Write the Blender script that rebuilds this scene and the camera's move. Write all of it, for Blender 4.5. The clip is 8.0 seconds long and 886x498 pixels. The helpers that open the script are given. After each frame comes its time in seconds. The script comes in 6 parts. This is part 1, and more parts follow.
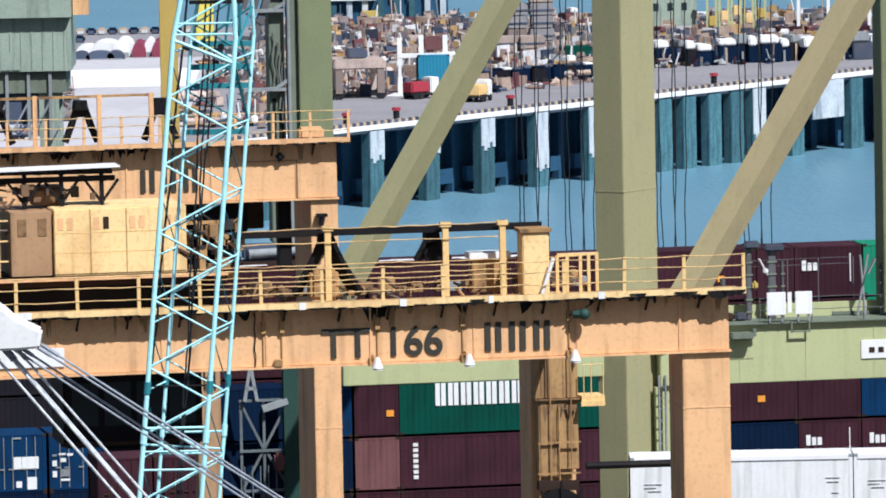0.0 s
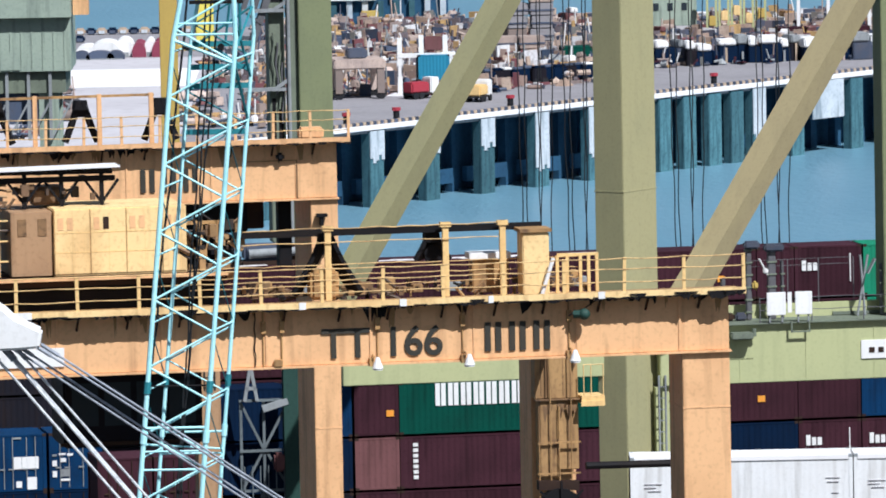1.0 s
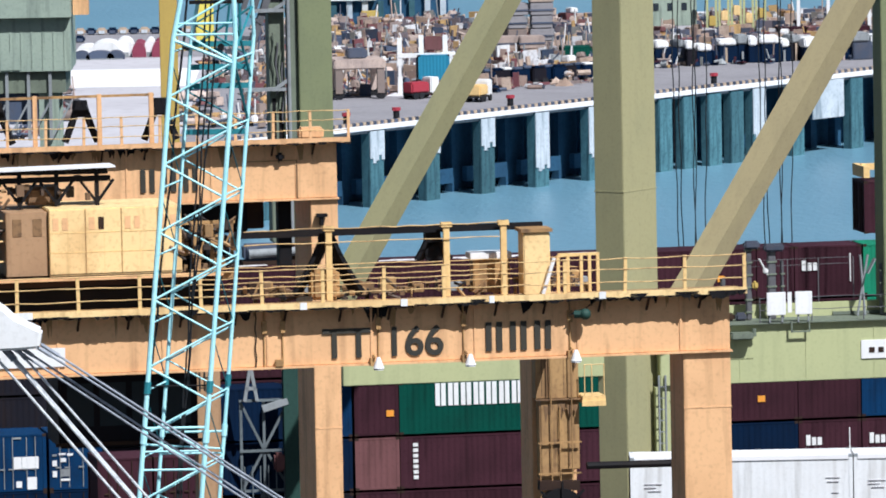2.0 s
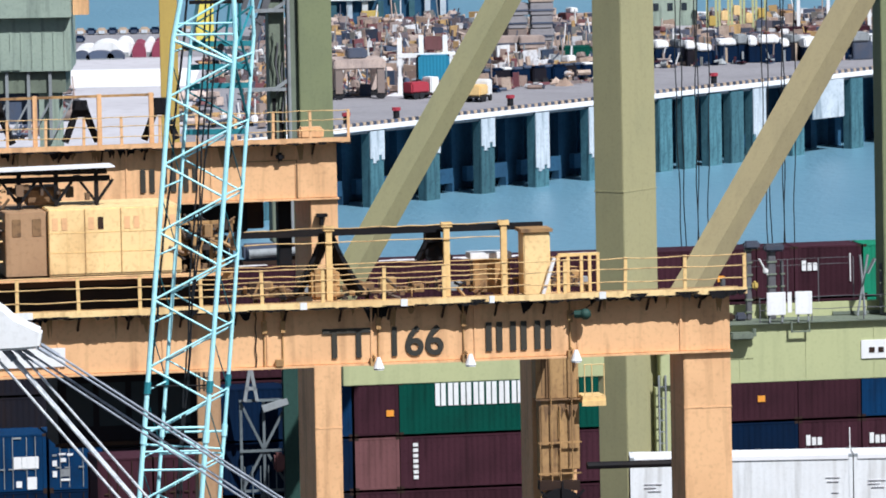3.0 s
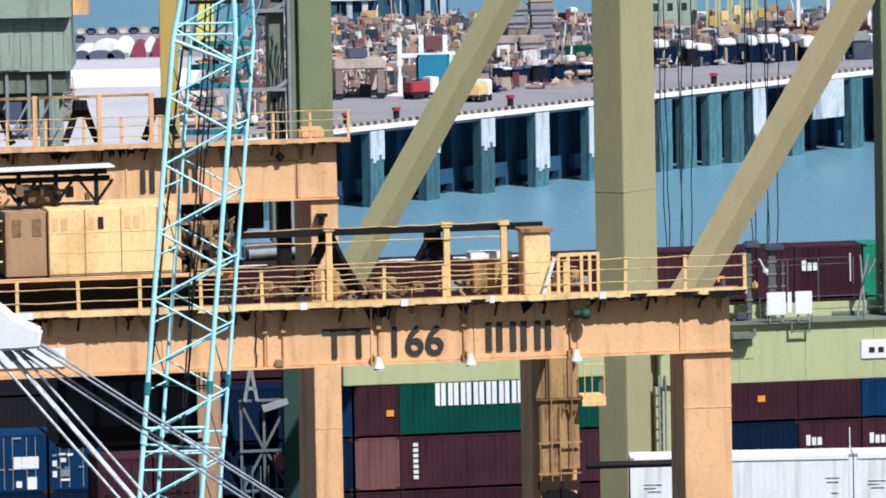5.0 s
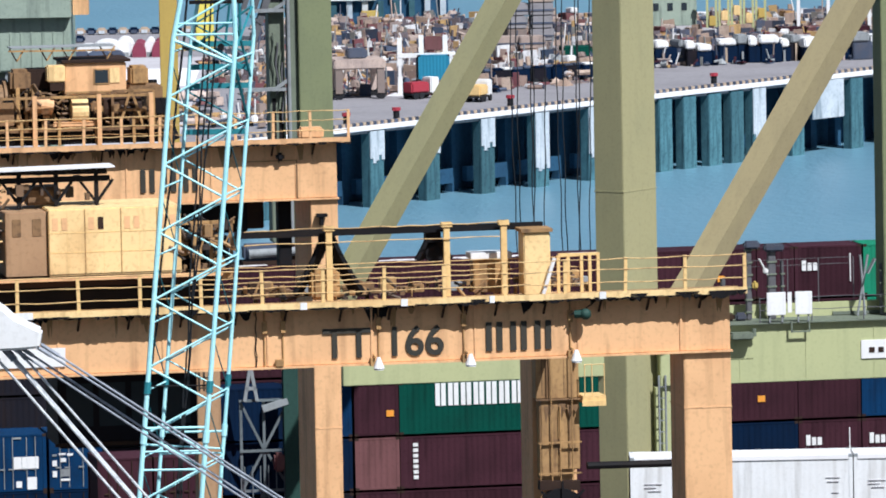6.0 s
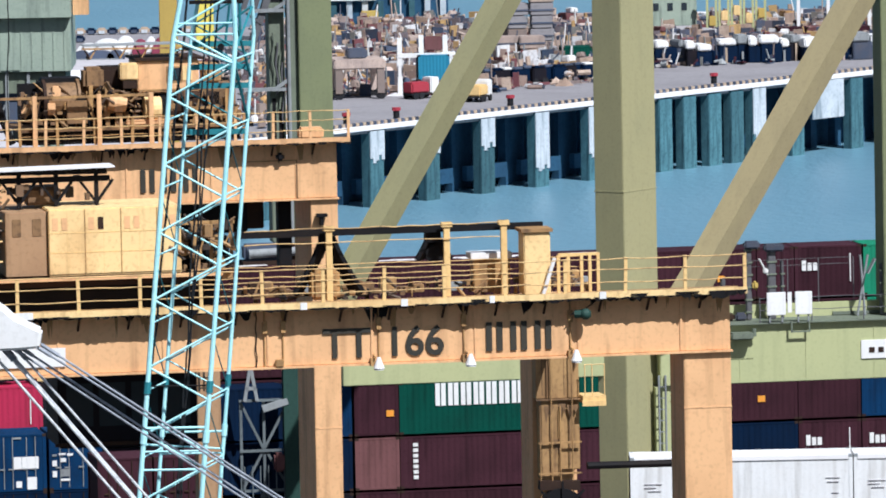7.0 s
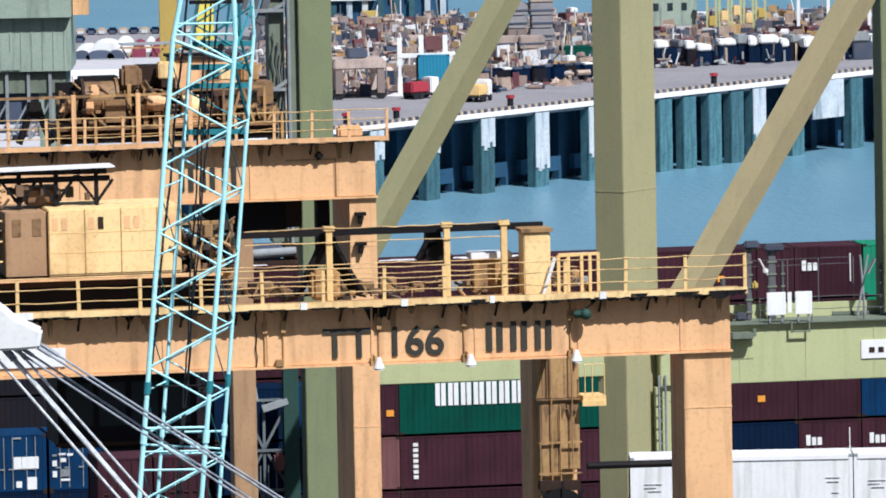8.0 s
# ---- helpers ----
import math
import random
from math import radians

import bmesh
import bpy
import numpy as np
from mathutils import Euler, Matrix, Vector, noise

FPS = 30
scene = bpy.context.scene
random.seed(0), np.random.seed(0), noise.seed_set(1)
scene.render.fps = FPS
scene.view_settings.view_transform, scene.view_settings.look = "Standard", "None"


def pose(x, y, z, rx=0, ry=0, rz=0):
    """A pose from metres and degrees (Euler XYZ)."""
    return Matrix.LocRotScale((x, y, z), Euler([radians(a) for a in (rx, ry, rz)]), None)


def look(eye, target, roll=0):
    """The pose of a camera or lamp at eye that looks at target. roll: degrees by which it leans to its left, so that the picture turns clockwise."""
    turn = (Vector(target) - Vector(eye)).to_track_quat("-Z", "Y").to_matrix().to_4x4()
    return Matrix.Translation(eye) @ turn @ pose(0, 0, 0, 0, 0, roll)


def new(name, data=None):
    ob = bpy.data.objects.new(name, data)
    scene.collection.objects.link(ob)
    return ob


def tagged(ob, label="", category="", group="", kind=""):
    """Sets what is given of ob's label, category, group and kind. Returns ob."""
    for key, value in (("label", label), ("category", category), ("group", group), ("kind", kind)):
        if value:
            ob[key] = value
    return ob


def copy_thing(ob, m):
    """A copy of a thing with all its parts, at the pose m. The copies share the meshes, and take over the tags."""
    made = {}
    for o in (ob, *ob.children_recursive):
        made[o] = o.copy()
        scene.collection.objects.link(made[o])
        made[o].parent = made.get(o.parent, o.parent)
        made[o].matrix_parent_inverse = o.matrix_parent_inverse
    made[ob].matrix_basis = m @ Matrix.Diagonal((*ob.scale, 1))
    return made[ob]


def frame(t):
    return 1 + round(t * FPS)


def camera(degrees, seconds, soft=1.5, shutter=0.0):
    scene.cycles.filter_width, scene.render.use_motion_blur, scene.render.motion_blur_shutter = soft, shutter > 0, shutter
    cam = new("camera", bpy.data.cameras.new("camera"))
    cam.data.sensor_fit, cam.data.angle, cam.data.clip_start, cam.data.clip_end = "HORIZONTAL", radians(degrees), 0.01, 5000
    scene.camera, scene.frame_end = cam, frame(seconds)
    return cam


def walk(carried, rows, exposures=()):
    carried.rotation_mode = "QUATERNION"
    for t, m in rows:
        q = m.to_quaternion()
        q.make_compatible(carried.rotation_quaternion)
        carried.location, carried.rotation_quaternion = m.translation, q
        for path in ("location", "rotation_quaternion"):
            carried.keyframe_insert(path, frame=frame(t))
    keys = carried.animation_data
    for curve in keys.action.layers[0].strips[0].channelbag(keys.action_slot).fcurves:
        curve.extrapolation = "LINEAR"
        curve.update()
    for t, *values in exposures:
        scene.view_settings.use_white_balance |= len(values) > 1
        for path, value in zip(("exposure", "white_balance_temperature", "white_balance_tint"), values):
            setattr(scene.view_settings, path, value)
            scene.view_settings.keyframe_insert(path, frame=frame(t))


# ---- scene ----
# The camera stands still on a high roof and looks down over the terminal through a long lens.
cam = camera(5.985, 8.0, soft=1.8)
EYE = (0, 0, 50)
VIEW = look(EYE, (0, 100, 50 - 8.94), -1.1)
walk(cam, [(0, VIEW), (8.0, VIEW)], exposures=[(0, 0.36, 6080, 10), (8.0, 0.36, 6080, 10)])

# ---- daylight ----
SUN_UP, SUN_SIDE = 52, 34      # degrees above the horizon, and to the right of straight behind the camera
world = bpy.data.worlds.new("sky")
scene.world = world
world.use_nodes = True
wn, wl = world.node_tree.nodes, world.node_tree.links
sky = wn.new("ShaderNodeTexSky")
sky.sky_type, sky.sun_disc = "NISHITA", False
sky.sun_elevation, sky.sun_rotation = radians(SUN_UP), radians(180 - SUN_SIDE)
sky.air_density, sky.dust_density = 1.0, 1.5
wl.new(sky.outputs["Color"], wn["Background"].inputs["Color"])
wn["Background"].inputs["Strength"].default_value = 0.04
sun_data = bpy.data.lights.new("sun", "SUN")
sun_data.energy, sun_data.angle, sun_data.color = 4.6, radians(0.53), (1.0, 0.985, 0.965)
sun = new("sun", sun_data)
to_sun = Vector((math.cos(radians(SUN_UP)) * math.sin(radians(SUN_SIDE)),
                 -math.cos(radians(SUN_UP)) * math.cos(radians(SUN_SIDE)), math.sin(radians(SUN_UP))))
sun.matrix_world = look(to_sun * 100, (0, 0, 0))


# ---- materials ----
def paint(name, colour, dirt=None, amount=0.5, streak=0.0, scale=1.0, rough=0.6, metal=0.0, bump=0.1, each=0.0, island=False, spec=0.3):
    """Weathered surface: patches of dirt, streaks that run down, fine grain."""
    m = bpy.data.materials.new(name)
    m.use_nodes = True
    n, l = m.node_tree.nodes, m.node_tree.links
    bsdf = n["Principled BSDF"]
    dirt = dirt or tuple(c * 0.55 for c in colour)
    co = n.new("ShaderNodeTexCoord")

    def noise_at(size, stretch, detail=6):
        mp = n.new("ShaderNodeMapping")
        mp.inputs["Scale"].default_value = stretch
        l.new(co.outputs["Object"], mp.inputs["Vector"])
        t = n.new("ShaderNodeTexNoise")
        t.inputs["Scale"].default_value, t.inputs["Detail"].default_value = size, detail
        l.new(mp.outputs[0], t.inputs["Vector"])
        return t.outputs["Fac"]

    def ramp(fac, lo, hi, top):
        r = n.new("ShaderNodeMapRange")
        r.inputs["From Min"].default_value, r.inputs["From Max"].default_value = lo, hi
        r.inputs["To Max"].default_value = top
        l.new(fac, r.inputs["Value"])
        return r.outputs["Result"]

    def mix(fac, a, b, kind="MIX"):
        x = n.new("ShaderNodeMix")
        x.data_type, x.blend_type = "RGBA", kind
        for sock, v in ((x.inputs["Factor"], fac), (x.inputs["A"], a), (x.inputs["B"], b)):
            if isinstance(v, (int, float)):
                sock.default_value = v
            elif isinstance(v, tuple):
                sock.default_value = (*v, 1)
            else:
                l.new(v, sock)
        return x.outputs["Result"]

    col = colour
    if each:
        src = n.new("ShaderNodeNewGeometry").outputs["Random Per Island"] if island else n.new("ShaderNodeObjectInfo").outputs["Random"]
        hs = n.new("ShaderNodeHueSaturation")
        hs.inputs["Color"].default_value = (*colour, 1)
        add = n.new("ShaderNodeMath")
        add.operation, add.inputs[1].default_value = "ADD", 1 - each
        l.new(ramp(src, 0, 1, 2 * each), add.inputs[0])
        l.new(add.outputs[0], hs.inputs["Value"])
        col = hs.outputs["Color"]
    big = noise_at(0.55 * scale, (1, 1, 1))
    fine = noise_at(7 * scale, (1, 1, 1), 9)
    col = mix(ramp(big, 0.45, 0.75, amount), col, dirt)
    col = mix(ramp(fine, 0.52, 0.78, amount * 0.8), col, tuple(c * 0.7 for c in dirt))
    if streak:
        run = noise_at(2.6 * scale, (1.0, 1.0, 0.10), 5)
        col = mix(ramp(run, 0.52, 0.72, streak), col, tuple(c * 0.6 for c in dirt))
    l.new(col, bsdf.inputs["Base Color"])
    rr = n.new("ShaderNodeMapRange")
    rr.inputs["To Min"].default_value, rr.inputs["To Max"].default_value = max(0.05, rough - 0.15), min(1, rough + 0.2)
    l.new(fine, rr.inputs["Value"])
    l.new(rr.outputs["Result"], bsdf.inputs["Roughness"])
    bsdf.inputs["Metallic"].default_value = metal
    bsdf.inputs["Specular IOR Level"].default_value = 0.08 if max(colour) < 0.06 else spec
    if bump:
        b = n.new("ShaderNodeBump")
        b.inputs["Strength"].default_value, b.inputs["Distance"].default_value = bump, 0.03
        l.new(fine, b.inputs["Height"])
        l.new(b.outputs["Normal"], bsdf.inputs["Normal"])
    return m


RUST = (0.16, 0.07, 0.03)
M = {
    "girder": paint("peach_paint", (0.78, 0.46, 0.235), (0.46, 0.235, 0.11), 0.42, 0.5),
    "yellow": paint("yellow_paint", (0.80, 0.55, 0.24), (0.48, 0.26, 0.10), 0.5, 0.3),
    "house": paint("pale_yellow_paint", (0.86, 0.62, 0.30), (0.56, 0.32, 0.13), 0.55, 0.5, 1.4),
    "rusty": paint("rusty_brown_paint", (0.46, 0.27, 0.11), (0.11, 0.065, 0.045), 0.8, 0.8),
    "machine": paint("oily_brown_metal", (0.25, 0.145, 0.07), (0.045, 0.03, 0.026), 0.9, 0.6),
    # for greasy black parts, and for sheets that stand in for dark voids
    "black": paint("black_grease_and_shade", (0.012, 0.012, 0.014), (0.03, 0.022, 0.018), 0.5),
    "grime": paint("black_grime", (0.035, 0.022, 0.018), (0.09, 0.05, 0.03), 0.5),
    "white": paint("white_paint", (0.80, 0.80, 0.80), (0.55, 0.52, 0.48), 0.3, 0.2),
    "letters": paint("dark_lettering", (0.045, 0.045, 0.04), (0.09, 0.07, 0.05), 0.5),
    "cyan": paint("cyan_paint", (0.50, 0.88, 0.92), (0.18, 0.55, 0.63), 0.4, 0.0, 2),
    "teal_dark": paint("deep_teal_paint", (0.03, 0.22, 0.26), (0.02, 0.10, 0.12), 0.4, 0.0, 2),
    "steel": paint("wire_rope", (0.70, 0.72, 0.74), (0.16, 0.17, 0.20), 0.75, 0.0, 12, 0.45, 0.3),
    "rope": paint("dark_rope", (0.02, 0.022, 0.025), (0.05, 0.05, 0.05), 0.4),
    "khaki": paint("khaki_paint", (0.42, 0.35, 0.20), (0.33, 0.28, 0.17), 0.35, 0.15),
    "rail": paint("worn_rail_paint", (0.74, 0.50, 0.23), (0.16, 0.085, 0.045), 0.75, 0.3, 3),
    "olive": paint("olive_paint", (0.36, 0.335, 0.185), (0.27, 0.27, 0.16), 0.35, 0.15),
    "beam": paint("pale_green_paint", (0.44, 0.46, 0.245), (0.34, 0.37, 0.21), 0.3, 0.2),
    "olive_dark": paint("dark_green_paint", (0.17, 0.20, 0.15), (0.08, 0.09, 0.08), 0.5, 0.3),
    "grey": paint("grey_steel", (0.28, 0.30, 0.31), (0.12, 0.12, 0.13), 0.5, 0.2),
    "greygreen": paint("grey_green_cladding", (0.33, 0.40, 0.33), (0.20, 0.25, 0.22), 0.5, 0.6),
    "mustard": paint("mustard_paint", (0.52, 0.37, 0.10), (0.38, 0.25, 0.08), 0.3, 0.2),
    "lemon": paint("lemon_paint", (0.85, 0.72, 0.14), (0.6, 0.45, 0.1), 0.3),
    "maroon": paint("maroon_container_paint", (0.048, 0.017, 0.025), (0.024, 0.010, 0.014), 0.5, 0.4, each=0.2, spec=0.12),
    "pinkish": paint("faded_maroon_paint", (0.165, 0.072, 0.074), (0.105, 0.048, 0.046), 0.5, 0.4, spec=0.15),
    "navy": paint("navy_container_paint", (0.002, 0.012, 0.038), (0.004, 0.009, 0.022), 0.5, 0.4, spec=0.1),
    "blue": paint("blue_container_paint", (0.002, 0.032, 0.098), (0.004, 0.014, 0.040), 0.5, 0.4, spec=0.12),
    "crimson": paint("crimson_container_paint", (0.42, 0.02, 0.07), (0.22, 0.02, 0.04), 0.3, 0.3),
    "green": paint("green_container_paint", (0.002, 0.060, 0.043), (0.003, 0.030, 0.023), 0.4, 0.4, spec=0.1),
    "bright_green": paint("bright_green_container_paint", (0.015, 0.22, 0.12), (0.02, 0.12, 0.07), 0.4, 0.4, spec=0.15),
    "reefer": paint("white_container_paint", (0.78, 0.79, 0.80), (0.55, 0.52, 0.48), 0.25, 0.4),
    "orange": paint("orange_paint", (0.80, 0.32, 0.04), (0.5, 0.2, 0.04), 0.3),
    # slightly bluish, with distance haze mixed into the grey
    "concrete": paint("quay_concrete", (0.27, 0.26, 0.275), (0.17, 0.16, 0.175), 0.6, 0, 0.25, 0.9),
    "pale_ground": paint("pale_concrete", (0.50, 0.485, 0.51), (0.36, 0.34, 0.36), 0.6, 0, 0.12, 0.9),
    # near-white copy of the pale concrete, with sunlight put into the colour
    "chalk": paint("sun_brightened_white", (0.82, 0.81, 0.82), (0.66, 0.64, 0.66), 0.4, 0, 0.2, 0.9),
    "asphalt": paint("yard_asphalt", (0.055, 0.055, 0.055), (0.09, 0.085, 0.08), 0.6, 0, 0.2, 0.9),
    "pier": paint("pier_concrete", (0.066, 0.165, 0.195), (0.018, 0.055, 0.08), 0.75, 0.9, 0.6, 0.9, each=0.3),
    "pier_white": paint("limewashed_concrete", (0.56, 0.60, 0.64), (0.22, 0.29, 0.34), 0.6, 0.9, 0.6, 0.9),
    # shade below the deck is put into this dark blue
    "recess": paint("shade_dark_wall", (0.022, 0.080, 0.150), (0.010, 0.036, 0.075), 0.6, 0.5, 0.5, 0.8),
    # tan made paler and cooler to imitate haze
    "tan": paint("hazed_tan_plant_paint", (0.42, 0.33, 0.285), (0.20, 0.165, 0.165), 0.7, 0.3, each=0.5),
    "red": paint("red_paint", (0.36, 0.04, 0.06), (0.2, 0.04, 0.05), 0.4),
    "teal": paint("sea_blue_container_paint", (0.02, 0.20, 0.32), (0.02, 0.12, 0.18), 0.3),
    "rubber": paint("black_rubber", (0.02, 0.021, 0.025), (0.05, 0.05, 0.05), 0.4),
    # dark tone lifted towards blue, as haze would do
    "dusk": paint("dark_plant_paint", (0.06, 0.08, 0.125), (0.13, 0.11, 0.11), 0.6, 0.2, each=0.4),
    "bottle": paint("bottle_green_paint", (0.022, 0.062, 0.05), (0.012, 0.03, 0.026), 0.5, 0.3),
    "berry": paint("faded_berry_canvas", (0.24, 0.045, 0.08), (0.15, 0.03, 0.05), 0.4),
    "dull_steel": paint("dull_wire_rope", (0.30, 0.33, 0.38), (0.10, 0.11, 0.13), 0.75, 0.0, 12, 0.5, 0.2),
    "weathered": paint("weathered_teal_steel", (0.14, 0.165, 0.175), (0.05, 0.06, 0.07), 0.6, 0.4),
    # peach and yellow paint dulled in colour where leg and cabinet stand shaded
    "tan_leg": paint("shade_dulled_tan", (0.40, 0.245, 0.135), (0.27, 0.155, 0.085), 0.5, 0.5),
    "cabinet": paint("rust_streaked_yellow_paint", (0.42, 0.255, 0.11), (0.18, 0.095, 0.05), 0.7, 0.8),
    "gunmetal": paint("dull_gunmetal_paint", (0.115, 0.115, 0.125), (0.06, 0.055, 0.06), 0.6, 0.3),
    # darker than the olive of the main leg
    "olive_deep": paint("deep_olive", (0.20, 0.225, 0.12), (0.14, 0.16, 0.10), 0.4, 0.2),
    # worn paint, its colour lifted a little for haze
    "kerb": paint("worn_kerb_paint", (0.46, 0.36, 0.27), (0.25, 0.18, 0.14), 0.6, 0.0, 2),
    "charcoal": paint("charcoal_container_paint", (0.012, 0.012, 0.018), (0.03, 0.02, 0.02), 0.5, 0.5),
    "glass": paint("dark_window_glass", (0.03, 0.04, 0.05), (0.05, 0.05, 0.05), 0.2, 0, 1, 0.12, spec=0.5),
}


def water_material():
    m = bpy.data.materials.new("sea_water")
    m.use_nodes = True
    n, l = m.node_tree.nodes, m.node_tree.links
    b = n["Principled BSDF"]
    co = n.new("ShaderNodeNewGeometry")
    t = n.new("ShaderNodeTexNoise")
    mp = n.new("ShaderNodeMapping")
    mp.inputs["Scale"].default_value = (1.0, 0.35, 1)
    l.new(co.outputs["Position"], mp.inputs["Vector"])
    l.new(mp.outputs[0], t.inputs["Vector"])
    t.inputs["Scale"].default_value, t.inputs["Detail"].default_value = 1.6, 8
    t2 = n.new("ShaderNodeTexNoise")
    l.new(mp.outputs[0], t2.inputs["Vector"])
    t2.inputs["Scale"].default_value, t2.inputs["Detail"].default_value = 0.09, 4
    mx = n.new("ShaderNodeMix")
    mx.data_type = "RGBA"
    l.new(t2.outputs["Fac"], mx.inputs["Factor"])
    mx.inputs["A"].default_value, mx.inputs["B"].default_value = (0.10, 0.225, 0.315, 1), (0.165, 0.32, 0.415, 1)
    l.new(mx.outputs["Result"], b.inputs["Base Color"])
    b.inputs["Roughness"].default_value = 0.32
    bp = n.new("ShaderNodeBump")
    bp.inputs["Strength"].default_value, bp.inputs["Distance"].default_value = 0.5, 0.3
    l.new(t.outputs["Fac"], bp.inputs["Height"])
    l.new(bp.outputs["Normal"], b.inputs["Normal"])
    return m


M["water"] = water_material()


def mixed_material(name, tones):
    """Every loose piece takes one of the tones, with grain and dirt."""
    m = paint(name, (0.3, 0.2, 0.13), (0.12, 0.08, 0.06), 0.6, 0.3)
    n, l = m.node_tree.nodes, m.node_tree.links
    g = n.new("ShaderNodeNewGeometry")
    r = n.new("ShaderNodeValToRGB")
    r.color_ramp.interpolation = "CONSTANT"
    for i, c in enumerate(tones):
        e = r.color_ramp.elements[i] if i < 2 else r.color_ramp.elements.new(i / len(tones))
        e.position, e.color = i / len(tones), (*c, 1)
    l.new(g.outputs["Random Per Island"], r.inputs["Fac"])
    first = [k for k in n if k.type == "MIX"][0]
    l.new(r.outputs["Color"], first.inputs["A"])
    return m


# scrap tones carry some haze: paler and cooler
M["scrap"] = mixed_material("mixed_scrap", [(0.42, 0.31, 0.25), (0.28, 0.20, 0.17), (0.15, 0.13, 0.15), (0.52, 0.40, 0.32), (0.07, 0.09, 0.14), (0.36, 0.29, 0.27),
                                            (0.72, 0.72, 0.74), (0.17, 0.06, 0.07), (0.36, 0.26, 0.20), (0.03, 0.05, 0.09), (0.20, 0.20, 0.19), (0.46, 0.30, 0.13)])
M["oily"] = mixed_material("oily_machine_bits", [(0.30, 0.18, 0.08), (0.03, 0.025, 0.022), (0.16, 0.095, 0.05), (0.50, 0.30, 0.13), (0.02, 0.018, 0.018), (0.22, 0.13, 0.07), (0.08, 0.055, 0.04)])


# ---- building blocks ----
def mesh_of(bm, name):
    me = bpy.data.meshes.new(name)
    bm.normal_update()
    bm.to_mesh(me)
    bm.free()
    return me


def part(name, bm, material, parent, label=""):
    me = mesh_of(bm, name)
    me.materials.append(M[material])
    ob = new(name, me)
    ob.parent = parent
    if label:
        ob["label"] = label
    return ob


def thing(name, label, category, m, group="", kind=""):
    ob = new(name)
    ob.matrix_world = m
    ob.empty_display_size = 0.5
    return tagged(ob, label, category, group, kind)


def solo(name, bm, material, label, category, m=None, group="", kind=""):
    me = mesh_of(bm, name)
    me.materials.append(M[material])
    ob = new(name, me)
    if m is not None:
        ob.matrix_world = m
    return tagged(ob, label, category, group, kind)


def box(bm, x0, x1, y0, y1, z0, z1, bevel=0.0):
    if bevel:
        tmp = bmesh.new()
        box(tmp, x0, x1, y0, y1, z0, z1)
        bmesh.ops.bevel(tmp, geom=tmp.edges[:], offset=bevel, segments=2, affect="EDGES")
        me = mesh_of(tmp, "t")
        bm.from_mesh(me)
        bpy.data.meshes.remove(me)
        return bm
    v = [bm.verts.new((x, y, z)) for z in (z0, z1) for y in (y0, y1) for x in (x0, x1)]
    for f in ((0, 2, 3, 1), (4, 5, 7, 6), (0, 1, 5, 4), (2, 6, 7, 3), (0, 4, 6, 2), (1, 3, 7, 5)):
        bm.faces.new([v[i] for i in f])
    return bm


def ring(bm, c, u, w, pts):
    return [bm.verts.new(c + u * a + w * b) for a, b in pts]


def sweep(bm, a, b, pts):
    """A straight prism from a to b with the outline pts."""
    a, b = Vector(a), Vector(b)
    d = (b - a).normalized()
    u = d.cross(Vector((0, 0, 1)) if abs(d.z) < 0.98 else Vector((0, 1, 0))).normalized()
    w = u.cross(d)
    r0, r1 = ring(bm, a, u, w, pts), ring(bm, b, u, w, pts)
    k = len(pts)
    for i in range(k):
        bm.faces.new((r0[i], r0[(i + 1) % k], r1[(i + 1) % k], r1[i]))
    bm.faces.new(r0[::-1])
    bm.faces.new(r1)
    return bm


def bar(bm, a, b, w, h=None, turn=0):
    """A square bar from a to b; turn: degrees about its own length."""
    h, c, s = h or w, math.cos(radians(turn)), math.sin(radians(turn))
    pts = [(-w / 2, -h / 2), (w / 2, -h / 2), (w / 2, h / 2), (-w / 2, h / 2)]
    return sweep(bm, a, b, [(x * c - y * s, x * s + y * c) for x, y in pts])


def tube(bm, a, b, r, k=8):
    return sweep(bm, a, b, [(r * math.cos(i * math.tau / k), r * math.sin(i * math.tau / k)) for i in range(k)])


def poly_tube(bm, pts, r, k=6):
    """A round tube that bends through all the points."""
    rings = []
    for i, p in enumerate(pts):
        d = (pts[min(i + 1, len(pts) - 1)] - pts[max(i - 1, 0)]).normalized()
        u = d.cross(Vector((0, 1, 0.01))).normalized()
        w = u.cross(d)
        rings.append(ring(bm, p, u, w, [(r * math.cos(j * math.tau / k), r * math.sin(j * math.tau / k)) for j in range(k)]))
    for a, b in zip(rings, rings[1:]):
        for j in range(k):
            bm.faces.new((a[j], b[j], b[(j + 1) % k], a[(j + 1) % k]))
    bm.faces.new(rings[0])
    bm.faces.new(rings[-1][::-1])
    return bm


def B(*dims, bevel=0.0):
    return box(bmesh.new(), *dims, bevel=bevel)


def lettering(text, size, offset=0.0):
    cu = bpy.data.curves.new("lettering", "FONT")
    cu.body, cu.size, cu.offset, cu.extrude = text, size, offset, 0.006
    ob = bpy.data.objects.new("lettering", cu)
    scene.collection.objects.link(ob)
    me = bpy.data.meshes.new_from_object(ob.evaluated_get(bpy.context.evaluated_depsgraph_get()))
    bpy.data.objects.remove(ob)
    bm = bmesh.new()
    bm.from_mesh(me)
    bpy.data.meshes.remove(me)
    bmesh.ops.rotate(bm, verts=bm.verts, matrix=Matrix.Rotation(radians(90), 3, "X"))
    return bm


# ---- ground, quays, water ----
YARD = 10.6                     # degrees by which the yard is turned
FAR = 51.1                      # degrees by which the far quay is turned
SEA = -6.5


